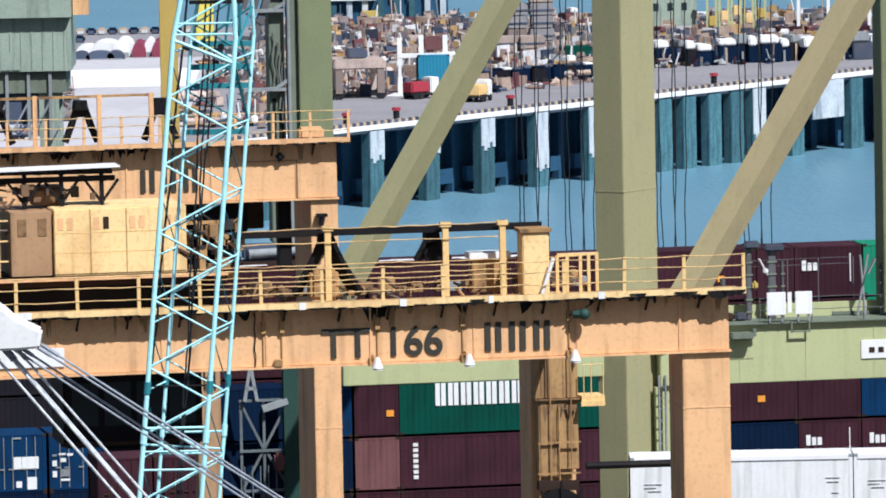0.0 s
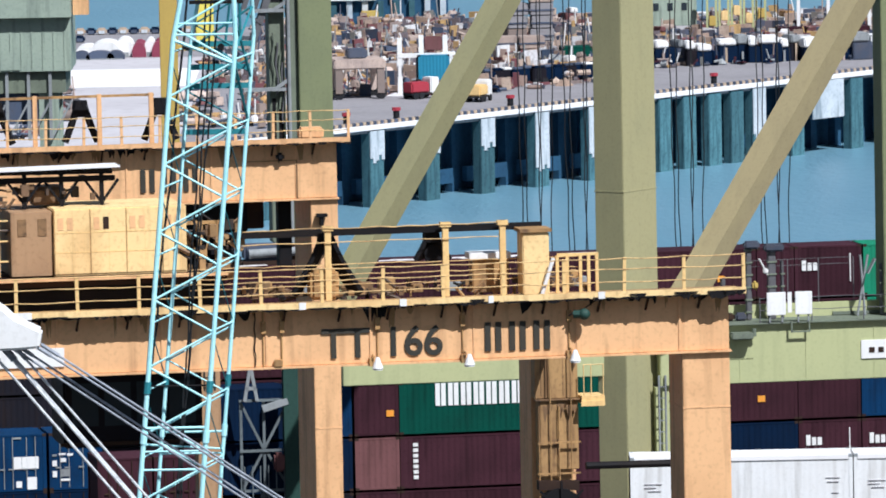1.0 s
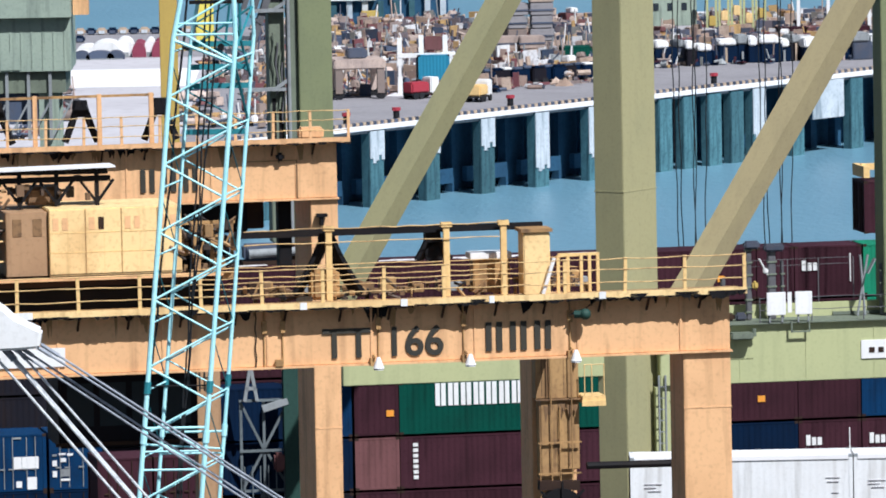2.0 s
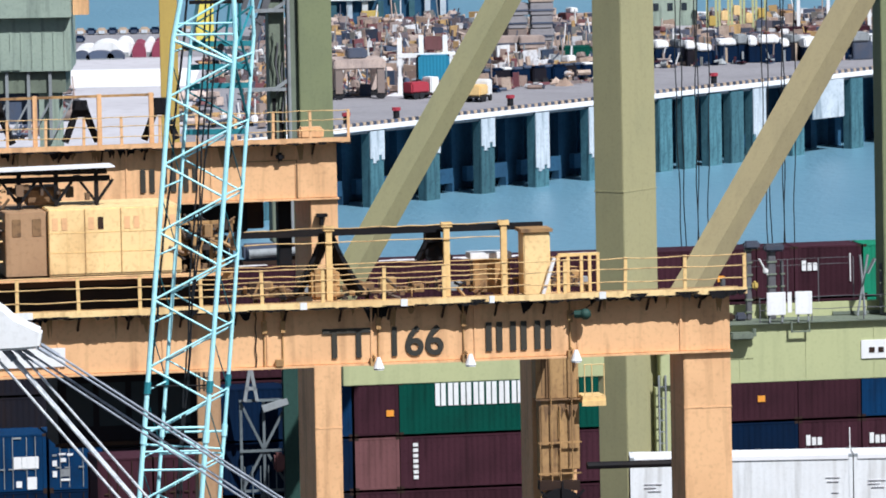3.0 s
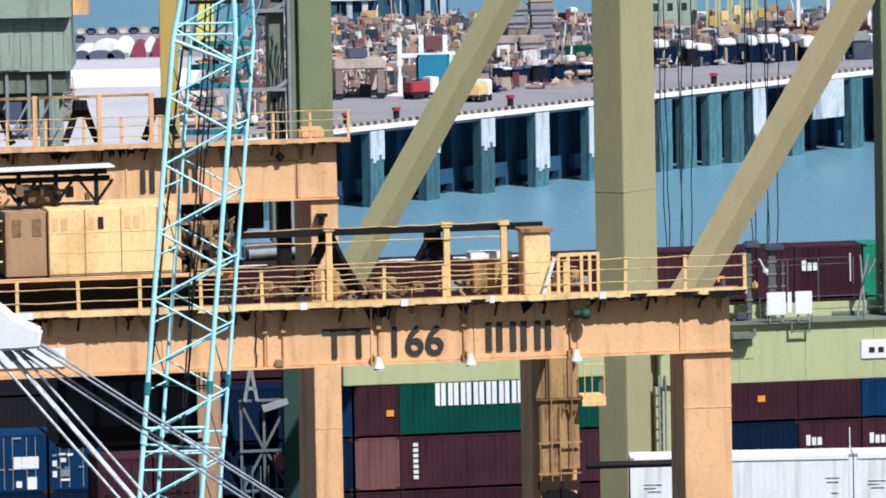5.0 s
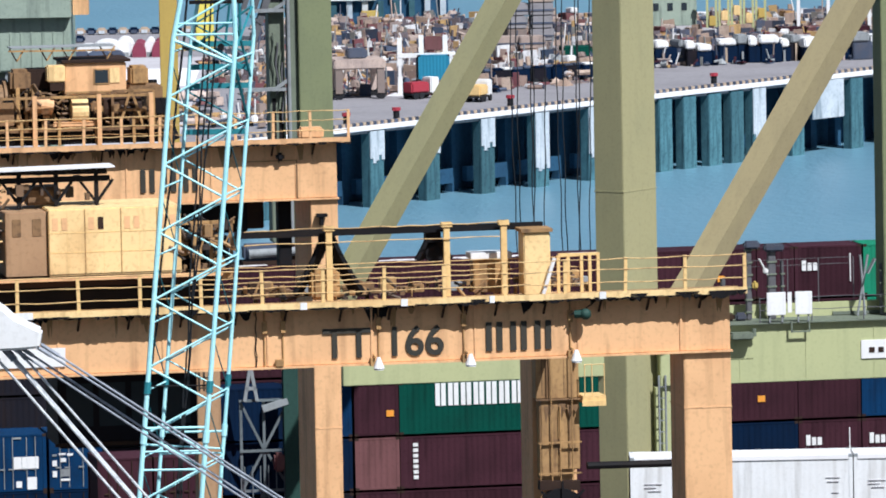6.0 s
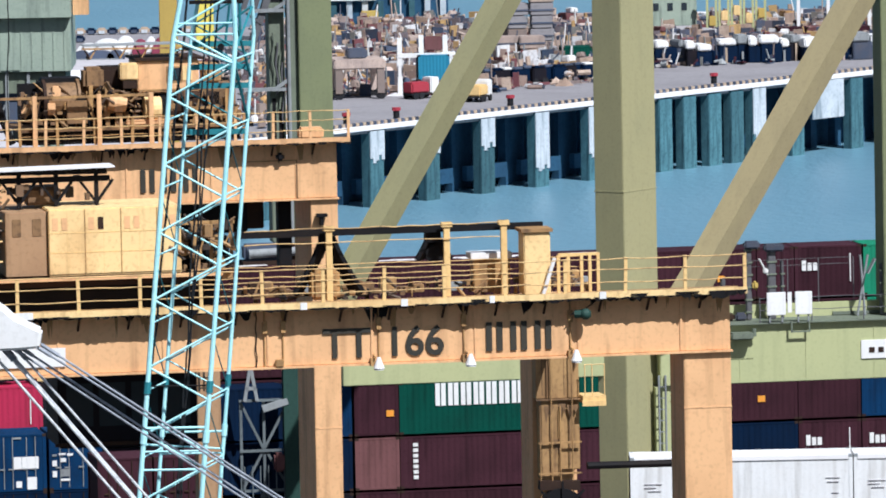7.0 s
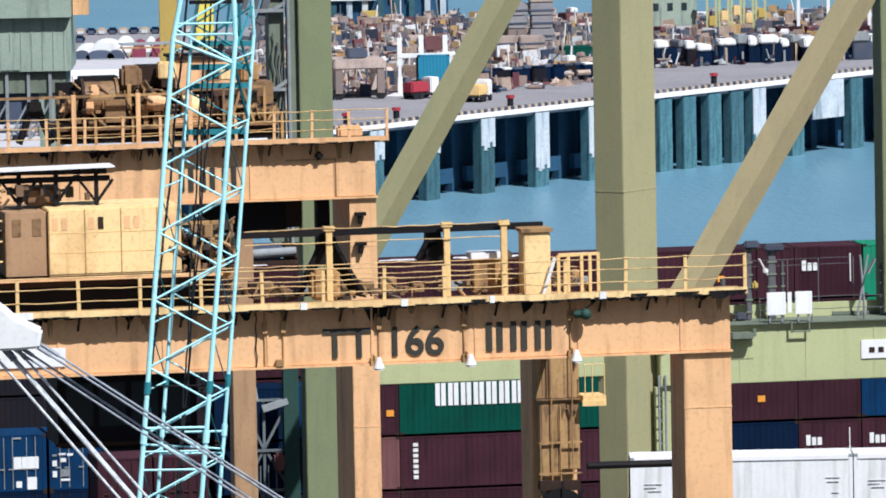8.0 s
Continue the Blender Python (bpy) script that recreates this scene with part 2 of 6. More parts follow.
def flat_slab(name, outline, z0, z1, material, label, category):
    bm = bmesh.new()
    lo, hi = [bm.verts.new((x, y, z0)) for x, y in outline], [bm.verts.new((x, y, z1)) for x, y in outline]
    k = len(outline)
    for i in range(k):
        bm.faces.new((lo[i], lo[(i + 1) % k], hi[(i + 1) % k], hi[i]))
    bm.faces.new(hi)
    bm.faces.new(lo[::-1])
    bmesh.ops.recalc_face_normals(bm, faces=bm.faces)
    return solo(name, bm, material, label, category, kind="structure")


bm = bmesh.new()
bmesh.ops.create_grid(bm, x_segments=8, y_segments=8, size=4500)
solo("water", bm, "water", "rippled blue sea water of the harbour basin", "water", pose(0, 900, SEA), kind="structure")

YARD_AT = pose(-2.16, 402, 0, 0, 0, YARD)      # frame of the container stacks: x along the rows, y towards the water
FAR_AT = pose(0.2, 677.2, 0, 0, 0, FAR)         # frame of the far quay: x along its edge, y inland


def flat(m, x, y):
    p = m @ Vector((x, y, 0))
    return p.x, p.y


flat_slab("ground", [flat(YARD_AT, -260, 24), flat(YARD_AT, -260, -520), flat(YARD_AT, 260, -520), flat(YARD_AT, 260, 24)],
          SEA - 3, 0.0, "asphalt", "dark asphalt ground of the container yard", "ground")
p0, p1 = flat(FAR_AT, -110, 13), flat(FAR_AT, 240, 13)
flat_slab("pavement", [p0, p1, (p1[0], 960), (70, 800), (-140, 797), (-140, p0[1])], SEA - 3, 0.0, "concrete",
          "grey concrete apron of the far quay, haze in its colour", "pavement")


def far_quay():
    wall = thing("quay_wall", "far quay wall of concrete piers with dark recesses", "quay wall", FAR_AT, kind="structure")
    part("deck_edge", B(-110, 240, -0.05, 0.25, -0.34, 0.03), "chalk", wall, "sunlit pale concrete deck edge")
    part("deck", B(-110, 240, 0.254, 13.2, -0.6, 0.004), "concrete", wall, "grey concrete deck on piers")
    part("back_wall", B(-110, 240, 5.2, 5.5, SEA - 2, -0.62), "recess", wall, "wall behind the piers with shade put into its colour")
    body = mesh_of(B(0, 1.8, 0.06, 0.95, SEA - 2, -0.44, bevel=0.06), "pier")
    body.materials.append(M["pier"])
    faces = []
    for low in (-3.0, -3.8, -4.6, -5.2):
        bm = bmesh.new()
        for i, d in enumerate((0.5, 0.0, 0.25, 0.8, 0.3)):
            box(bm, 0.02 + i * 0.352, 0.02 + (i + 1) * 0.352, -0.02 - 0.002 * i, 0.058, low + d * (1 + 0.3 * low / 4), -0.44)
        faces.append(mesh_of(bm, "limewash"))
        faces[-1].materials.append(M["pier_white"])
    starts = [s for s in (-9.26 + 7.07 * k for k in range(-6, 20)) if not 26 < s < 55] + [41.5]
    extra = [26.2, 28.6, 31.9, 35.4, 38.5, 47.0, 55.5]
    rng = random.Random(4)
    for s in starts + extra:
        p = new("pier", body)
        p.parent, p.location = wall, (s, 0, 0)
        if s in starts:
            f = new("limewash", rng.choice(faces))
            f.parent, f.location = p, (0, 0, 0)
            f["label"] = "white limewashed upper face"
    part("panel", B(49.8, 54.2, -0.16, -0.03, -3.6, -0.4), "pier_white", wall, "broad white panel")
    # piles and ties between the piers, coloured as dark as the recess shade
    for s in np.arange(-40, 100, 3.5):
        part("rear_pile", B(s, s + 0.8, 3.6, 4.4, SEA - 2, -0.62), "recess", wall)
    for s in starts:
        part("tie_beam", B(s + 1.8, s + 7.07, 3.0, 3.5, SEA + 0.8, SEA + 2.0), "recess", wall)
    # striped kerb along the edge
    for k in (0, 1):
        me = mesh_of(B(0, 0.4, 0.3, 0.6, 0.004, 0.3, bevel=0.03), "kerb_block")
        me.materials.append(M["kerb"] if k == 0 else M["dusk"])
        for i in range(-60, 170):
            if i % 2 == k:
                o = new("kerb_block", me)
                o.parent, o.location = wall, (i * 0.44, 0, 0)
    return wall


far_quay()


def bollard(m):
    t = thing("bollard", "black mooring bollard with a red cap on the far quay", "bollard", m, "mooring bollards")
    bm = bmesh.new()
    tube(bm, (0, 0, 0), (0, 0, 0.75), 0.26, 10)
    tube(bm, (0, 0, 0), (0, 0, 0.08), 0.42, 10)
    part("post", bm, "rubber", t)
    bm = bmesh.new()
    tube(bm, (0, 0, 0.75), (0, 0, 1.0), 0.36, 10)
    bar(bm, (-0.45, 0, 0.82), (0.45, 0, 0.82), 0.12)
    part("cap", bm, "red", t, "red painted cap")
    return t


first = bollard(FAR_AT @ pose(-9.5, 2.2, 0))
for s in (-3.2, 11.5, 25, 39, 53, 67):
    copy_thing(first, FAR_AT @ pose(s, 2.2, 0))


# ---- gantry cranes of the yard ----
def railing(parent, x0, x1, y, z, step, high=1.1, rails=(0.38, 0.75, 1.08), mat="yellow", seed=1, post=0.05):
    """Posts and slightly bent rails; each post is its own mesh."""
    rng = random.Random(seed)
    n = max(1, round((x1 - x0) / step))
    me = mesh_of(B(-post, post, -0.03, 0.03, 0, high), "rail_post")
    me.materials.append(M[mat])
    for i in range(n + 1):
        o = new("rail_post", me)
        o.parent, o.location = parent, (x0 + (x1 - x0) * i / n, y, z)
        o.rotation_euler = (0, radians(rng.uniform(-1.5, 1.5)), 0)
    for h in rails:
        pts = [Vector((x0 + (x1 - x0) * i / (3 * n), y - 0.04, z + h + (rng.uniform(-0.03, 0.02) if i % 3 else 0))) for i in range(3 * n + 1)]
        part("rail", poly_tube(bmesh.new(), pts, 0.017), "rail" if mat in ("yellow", "girder") else mat, parent)


def copies(name, bm, mat, parent, places, label=""):
    """Alike pieces on one mesh, each an object of its own."""
    me = mesh_of(bm, name)
    me.materials.append(M[mat])
    for p in places:
        o = new(name, me)
        o.parent, o.matrix_basis = parent, p if isinstance(p, Matrix) else Matrix.Translation(p)
        if label:
            o["label"] = label


def ragged(rng, w, h, d):
    """A small hanging patch of caked grime."""
    bm = bmesh.new()
    n = 5
    top = [bm.verts.new((w * i / n, 0, 0)) for i in range(n + 1)]
    low = [bm.verts.new((w * i / n, 0, -h * (rng.uniform(0.25, 1) if 0 < i < n else 0.1))) for i in range(n + 1)]
    back = [bm.verts.new((v.co.x, d, v.co.z)) for v in top]
    lowb = [bm.verts.new((v.co.x, d, v.co.z)) for v in low]
    for i in range(n):
        bm.faces.new((low[i], low[i + 1], top[i + 1], top[i]))
        bm.faces.new((lowb[i + 1], lowb[i], back[i], back[i + 1]))
        bm.faces.new((lowb[i], lowb[i + 1], low[i + 1], low[i]))
        bm.faces.new((top[i], top[i + 1], back[i + 1], back[i]))
    return bm


def gantry(name, label, m, length, depth_z, leg_w, leg_d, back, rail_step, seed, rail_mat="yellow", toe="house", slim=False):
    """A rail-mounted yard gantry: twin girders on legs, a walkway with railing. x=0 is the end of the girder, y=0 its front face."""
    z0, z1 = depth_z
    g = thing(name, label, "gantry crane", m, "yard gantry cranes")
    rng = random.Random(seed)
    for nm, y0, y1 in (("front_girder", 0, 1.3), ("rear_girder", 3.2, 4.5)):
        gb = part(nm, B(-length, 0, y0, y1, z0, z1 - (0.45 if y0 else 0), bevel=0.02), "girder", g)
        if y0 == 0:
            copies("stiffener", B(-0.03, 0.03, -0.035, 0, z0 + 0.03, z1 - 0.02), "girder", gb, [(x, y0, 0) for x in np.arange(-1.5, -length, -3.1)])
        part("flange", B(-length, 0.05, y0 - 0.12, y1 + 0.1, z0 - 0.06, z0 - 0.002), "girder", gb)
    walk_y = -0.5
    part("walkway", B(-length, 0.4, walk_y, 0.9, z1 + 0.02, z1 + 0.10), "rusty", g)
    part("toe_board", B(-length, 0.42, walk_y - 0.05, walk_y - 0.005, z1 + 0.0, z1 + 0.2), toe, g, "pale yellow toe board, chipped and stained")
    bm = bmesh.new()
    box(bm, -0.05, 0.05, walk_y, -0.002, z1 - 0.06, z1 + 0.015)
    bar(bm, (0, walk_y + 0.1, z1 - 0.05), (0, -0.01, z1 - 0.42), 0.06)
    copies("bracket", bm, "grime", g, [(x + rng.uniform(-0.1, 0.1), 0, 0) for x in np.arange(-0.9, -length, -1.55)])
    for i in range(80):
        x, w = rng.uniform(-length, -0.3), rng.uniform(0.15, 0.9)
        part("grime", ragged(rng, w, rng.uniform(0.02, 0.07), 0.04), rng.choice(("grime", "black")), g).location = (x, walk_y - 0.055, z1 + 0.01)
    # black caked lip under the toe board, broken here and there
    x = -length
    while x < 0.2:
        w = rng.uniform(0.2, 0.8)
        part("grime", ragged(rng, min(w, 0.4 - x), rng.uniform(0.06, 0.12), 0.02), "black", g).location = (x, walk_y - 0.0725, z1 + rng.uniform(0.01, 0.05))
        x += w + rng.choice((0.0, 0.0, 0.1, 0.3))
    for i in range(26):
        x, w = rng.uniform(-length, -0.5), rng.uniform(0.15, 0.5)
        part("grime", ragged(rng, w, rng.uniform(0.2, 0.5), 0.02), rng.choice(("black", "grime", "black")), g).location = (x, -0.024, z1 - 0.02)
    # stains that have run down the web below the walkway
    for i in range(22):
        x, w = rng.uniform(-length, -0.3), rng.uniform(0.06, 0.3)
        part("stain", ragged(rng, w, rng.uniform(0.2, 0.9), 0.004), "rusty", g).location = (x, -0.0045, z1 - 0.03)
    railing(g, -length, 0.36, walk_y, z1 + 0.1, rail_step, mat=rail_mat, seed=seed)
    # legs down to the rails
    for y0, top in ((0.02, z0 - 0.065), (back, z0 - 0.4)):
        for x1 in (0.0, -length + 1.5) if slim or y0 < 1 else (-0.25, -length + 1.25):
            if slim and y0 > 1:
                # rear leg coloured darker than the front one, for shade
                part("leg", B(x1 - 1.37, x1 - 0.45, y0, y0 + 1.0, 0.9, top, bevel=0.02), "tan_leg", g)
                part("bogie", B(x1 - 1.2, x1 + 0.2, y0 - 0.2, y0 + 4.6, 0.0, 0.88, bevel=0.05), "rusty", g)
                continue
            lg = part("leg", B(x1 - leg_w, x1 + 0.01, y0, y0 + leg_d, 0.9, top, bevel=0.02), "girder", g)
            copies("weld_band", B(x1 - leg_w - 0.012, x1 + 0.022, y0 - 0.012, y0 + leg_d + 0.012, -0.02, 0.02), "girder", lg, [(0, 0, z) for z in np.arange(3, z0 - 1, 3.3)])
            part("bogie", B(x1 - leg_w - 0.6, x1 + 0.6, y0 - 0.2, y0 + leg_d + 0.2, 0.0, 0.88, bevel=0.05), "rusty", g)
    part("sill_beam", B(-leg_w + 0.1, -0.1, 0.02 + leg_d, back, 1.2, 2.6), "girder", g)
    part("end_beam", bar(bmesh.new(), (-1.1, 1.32, z0 + 0.6), (-1.1, back + 0.3, z0 - 0.8), 0.4, 0.8), "girder", g)
    return g


NEAR_AT = pose(8.43, 250, 0, 0, 0, YARD)
near = gantry("gantry_crane", "peach-yellow rail-mounted gantry crane with dark lettering, rust-streaked", NEAR_AT, 34, (24.5, 26.2), 1.42, 1.95, 22.0, 1.78, 7)


def flat_lettering(parent, text, x, z, size, y=-0.045, mat="letters", offset=0.0, sx=1.0):
    bm = lettering(text, size, offset)
    for v in bm.verts:
        v.co = Vector((v.co.x * sx + x, v.co.y + y, v.co.z + z))
    part("lettering", bm, mat, parent, "dark painted lettering")


def name_bars(parent, x, z, w, h, n, mat, y=-0.02, gap=0.3):
    """A maker's or operator's name, as plain bars."""
    p = w / n
    for i in range(n):
        a, b = x + i * p, x + i * p + p * (1 - gap)
        s = 0.36 * (b - a)
        part("name_bar", B(a, a + s, y - 0.012, y, z, z + h), mat, parent)
        part("name_bar", B(b - s, b, y - 0.012, y, z, z + h), mat, parent)


flat_lettering(near, "TT", -12.27, 24.70, 1.22, offset=0.02, sx=0.98)
flat_lettering(near, "166", -10.42, 24.70, 1.22, offset=0.02, sx=0.98)
name_bars(near, -7.38, 24.72, 2.2, 0.86, 3, "letters", y=-0.036, gap=0.32)


def near_fittings(g):
    # floodlights under the girder
    for x in (-10.65, -7.9, -4.72):
        bm = bmesh.new()
        sweep(bm, (x, -0.3, 24.32), (x, -0.3, 24.38), [(0.15 * math.cos(a * math.tau / 10), 0.15 * math.sin(a * math.tau / 10)) for a in range(10)])
        bmesh.ops.create_cone(bm, cap_ends=True, segments=12, radius1=0.17, radius2=0.05, depth=0.32, matrix=Matrix.Translation((x, -0.3, 24.53)))
        lamp = part("floodlight", bm, "white", g, "white conical floodlight")
        bm = bmesh.new()
        bar(bm, (x - 0.1, -0.3, 24.7), (x - 0.1, 0.0, 24.75), 0.04)
        box(bm, x - 0.22, x - 0.08, -0.2, -0.02, 24.42, 24.66)
        part("lamp_bracket", bm, "rusty", lamp)
    bm = bmesh.new()
    bmesh.ops.create_uvsphere(bm, u_segments=14, v_segments=10, radius=0.17, matrix=Matrix.Translation((-4.45, -0.42, 25.75)))
    tube(bm, (-4.75, -0.3, 25.75), (-4.45, -0.42, 25.75), 0.12)
    part("horn", bm, "bottle", g, "dark round horn on a bracket")
    for x in (-14.0, -13.45, -10.6, -8.05, -4.85):
        bm = bmesh.new()
        tube(bm, (x, -0.04, 24.5), (x, -0.04, 26.15), 0.025, 6)
        box(bm, x - 0.07, x + 0.07, -0.14, -0.036, 25.5, 25.85)
        part("conduit", bm, "rusty", g)
    bm = B(-13.7, -13.45, -0.16, -0.04, 24.5, 24.72, bevel=0.02)
    part("junction_box", bm, "rusty", g)
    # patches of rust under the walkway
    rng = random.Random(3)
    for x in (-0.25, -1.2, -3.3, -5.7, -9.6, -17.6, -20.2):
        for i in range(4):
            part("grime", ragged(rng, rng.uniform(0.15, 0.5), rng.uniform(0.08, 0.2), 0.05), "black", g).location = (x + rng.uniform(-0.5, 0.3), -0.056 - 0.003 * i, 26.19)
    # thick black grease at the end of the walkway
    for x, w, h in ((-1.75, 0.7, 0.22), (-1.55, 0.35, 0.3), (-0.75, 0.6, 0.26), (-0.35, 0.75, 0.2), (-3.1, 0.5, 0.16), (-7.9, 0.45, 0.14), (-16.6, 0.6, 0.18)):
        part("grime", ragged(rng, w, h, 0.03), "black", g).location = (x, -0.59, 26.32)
    # clean white patches of the toe board
    for a, b in ((-21.6, -20.9), (-10.0, -9.8), (-13.0, -12.8), (-7.35, -7.2), (-4.05, -3.85)):
        part("patch", B(a, b, -0.58, -0.556, 26.2, 26.41), "white", g)
    # white sign plate
    part("sign_plate", B(-21.9, -19.9, -0.06, -0.037, 24.75, 25.3), "white", g, "white sign plate")
    # cable reel tower at the rear leg
    fitted = set(g.children)
    for x0, x1, y0, y1, z0, z1 in ((-1.0, -0.02, 21.3, 21.95, 20.9, 24.0), (-1.42, -1.02, 21.35, 21.95, 20.9, 24.0), (-1.3, -0.72, 21.2, 21.95, 18.3, 20.86), (-0.68, -0.02, 21.3, 21.95, 18.6, 20.86)):
        cab = part("cable_cabinet", B(x0, x1, y0, y1, z0, z1, bevel=0.02), "cabinet", g, "rust-stained yellow cable cabinet")
        part("door_seam", B((x0 + x1) / 2 - 0.012, (x0 + x1) / 2 + 0.012, y0 - 0.008, y0 + 0.004, z0 + 0.1, z1 - 0.1), "machine", cab)
    part("drip_edge", B(-1.45, 0.02, 21.1, 21.3, 20.86, 20.9), "machine", g)
    rng = random.Random(9)
    for x, z in ((-0.75, 20.8), (-0.45, 20.7), (-1.2, 20.7), (-0.3, 23.3), (-0.2, 22.4), (-0.9, 19.6)):
        part("stain", ragged(rng, rng.uniform(0.15, 0.4), rng.uniform(0.5, 1.0), 0.004), "machine", g).location = (x, 21.188, z)
    for x in (-1.36, -0.98, -0.7, -0.3):
        part("cable_pipe", tube(bmesh.new(), (x, 21.08, 17.0), (x, 21.08, 24.0 if x in (-0.98, -0.3) else 20.7), 0.022, 6), "rusty", g)
    for z in (18.5, 19.5):
        part("pipe_clamp", bar(bmesh.new(), (-1.42, 21.1, z), (0.0, 21.1, z), 0.05), "rusty", g)
    part("pipe_clamp", bar(bmesh.new(), (-1.42, 21.1, 18.15), (-0.1, 21.1, 18.1), 0.35, 0.3), "grime", g)
    bm = bmesh.new()
    box(bm, 0.03, 0.78, 20.9, 22.0, 20.74, 20.98)
    box(bm, 0.0, 0.78, 20.86, 20.9, 20.66, 20.84)
    for x in (0.1, 0.34, 0.74):
        tube(bm, (x, 20.92, 20.98), (x, 20.92, 22.0), 0.018, 6)
    tube(bm, (0.08, 20.92, 22.0), (0.76, 20.92, 22.0), 0.016, 6)
    part("platform", bm, "yellow", g, "small yellow service platform")
    bm = bmesh.new()
    bmesh.ops.create_cone(bm, cap_ends=True, segments=20, radius1=0.75, radius2=0.75, depth=0.5, matrix=Matrix.Translation((-0.75, 20.9, 17.3)) @ Matrix.Rotation(radians(90), 4, "X"))
    for i in range(8):
        a = i * math.tau / 8
        part("spoke", bar(bmesh.new(), (-0.75, 20.6, 17.3), (-0.75 + math.cos(a), 20.6, 17.3 + math.sin(a)), 0.07), "black", g)
    part("cable_reel", bm, "black", g, "black cable reel")
    bm = bmesh.new()
    tube(bm, (0.1, 20.8, 18.75), (3.1, 20.8, 18.72), 0.12)
    part("cable_arm", bm, "black", g)
    for o in g.children:
        if o not in fitted:
            o.location.x -= 0.25
    # tall frame with the festoon rail above the walkway
    for x in (-11.85, -8.32, -6.6):
        bm = bmesh.new()
        box(bm, x - 0.09, x + 0.09, 0.9, 1.05, 26.3, 28.5)
        box(bm, x - 0.16, x + 0.16, 0.86, 1.1, 28.36, 28.5)
        part("frame_post", bm, "yellow", g)
    part("festoon_rail", bar(bmesh.new(), (-14.6, 1.35, 28.28), (-5.35, 1.35, 28.28), 0.17, 0.2), "black", g, "black festoon rail")
    for z in (28.44, 28.02):
        rng = random.Random(int(z * 10))
        pts = [Vector((-14.4 + i * 0.45, 0.85, z + rng.uniform(-0.025, 0.025))) for i in range(18)]
        part("rail", poly_tube(bmesh.new(), pts, 0.016), "rail", g)
    for z in (27.35, 27.05, 26.75):
        rng = random.Random(int(z * 10))
        pts = [Vector((-16 + i * 0.45, 0.95, z + rng.uniform(-0.025, 0.025))) for i in range(27)]
        part("rail", poly_tube(bmesh.new(), pts, 0.014), "rail", g)
    for cx, sp, top in ((-11.8, 0.95, 28.35), (-8.62, 0.42, 28.2)):
        for k in (-1, 1):
            pts = [Vector((cx + k * (0.1 + sp * (i / 7) ** 1.35), 1.5, top - (top - 26.45 if sp > 0.5 else 0.85) * i / 7)) for i in range(8)]
            for j in range(5):
                part("festoon_cable", poly_tube(bmesh.new(), [p + Vector((k * (-0.06 * j), 0.1 * j, 0)) for p in pts], 0.085), "black", g, "black hanging festoon cable")
        part("cable_carrier", B(cx - 0.22, cx + 0.22, 1.4, 1.9, top - 0.35, top + 0.02, bevel=0.03), "black", g)
    bm = bmesh.new()
    bmesh.ops.create_cone(bm, cap_ends=True, segments=18, radius1=0.3, radius2=0.3, depth=0.3, matrix=Matrix.Translation((-8.55, 1.7, 27.5)) @ Matrix.Rotation(radians(90), 4, "X"))
    part("cable_wheel", bm, "black", g)
    cab = part("cabinet", B(-6.12, -5.32, 0.35, 1.2, 26.3, 28.15, bevel=0.03), "house", g, "pale yellow electrical cabinet")
    part("cabinet_lid", B(-6.2, -5.25, 0.28, 1.3, 28.16, 28.26), "rusty", cab)
    part("conduit", tube(bmesh.new(), (-5.6, 0.1, 26.35), (-5.25, 0.1, 27.4), 0.06), "white", g, "white slanting pipe")
    box_low = part("cabinet", B(-7.4, -6.3, 1.6, 2.2, 26.3, 27.3, bevel=0.03), "rusty", g, "small brown cabinet with a white lid")
    part("lid", B(-7.5, -6.25, 1.5, 2.3, 27.304, 27.5, bevel=0.02), "white", box_low, "white lid")
    for x in (-5.0, -4.7, -4.3, -4.05, -3.8):
        part("gate_bar", bar(bmesh.new(), (x, 0.8, 26.3), (x, 0.8, 27.4), 0.09), "yellow", g)
    part("gate_bar", bar(bmesh.new(), (-5.0, 0.8, 27.42), (-3.75, 0.8, 27.42), 0.08), "yellow", g)
    part("stanchion", B(-12.35, -11.5, 1.1, 1.9, 26.3, 27.2, bevel=0.1), "rusty", g)
    # rear deck machinery seen over the walkway
    rng = random.Random(11)
    for i in range(26):
        x = rng.uniform(-21, -4)
        w, d, h = rng.uniform(0.2, 0.9), rng.uniform(0.2, 0.6), rng.uniform(0.15, 0.5)
        part("deck_box", B(x, x + w, 3.5, 3.5 + d, 26.2, 26.2 + h, bevel=0.02), rng.choice(("rusty", "machine", "grime", "grey")), g)
    part("deck", B(-34, -3.4, 1.32, 3.0, 25.9, 26.05), "rusty", g)


near_fittings(near)


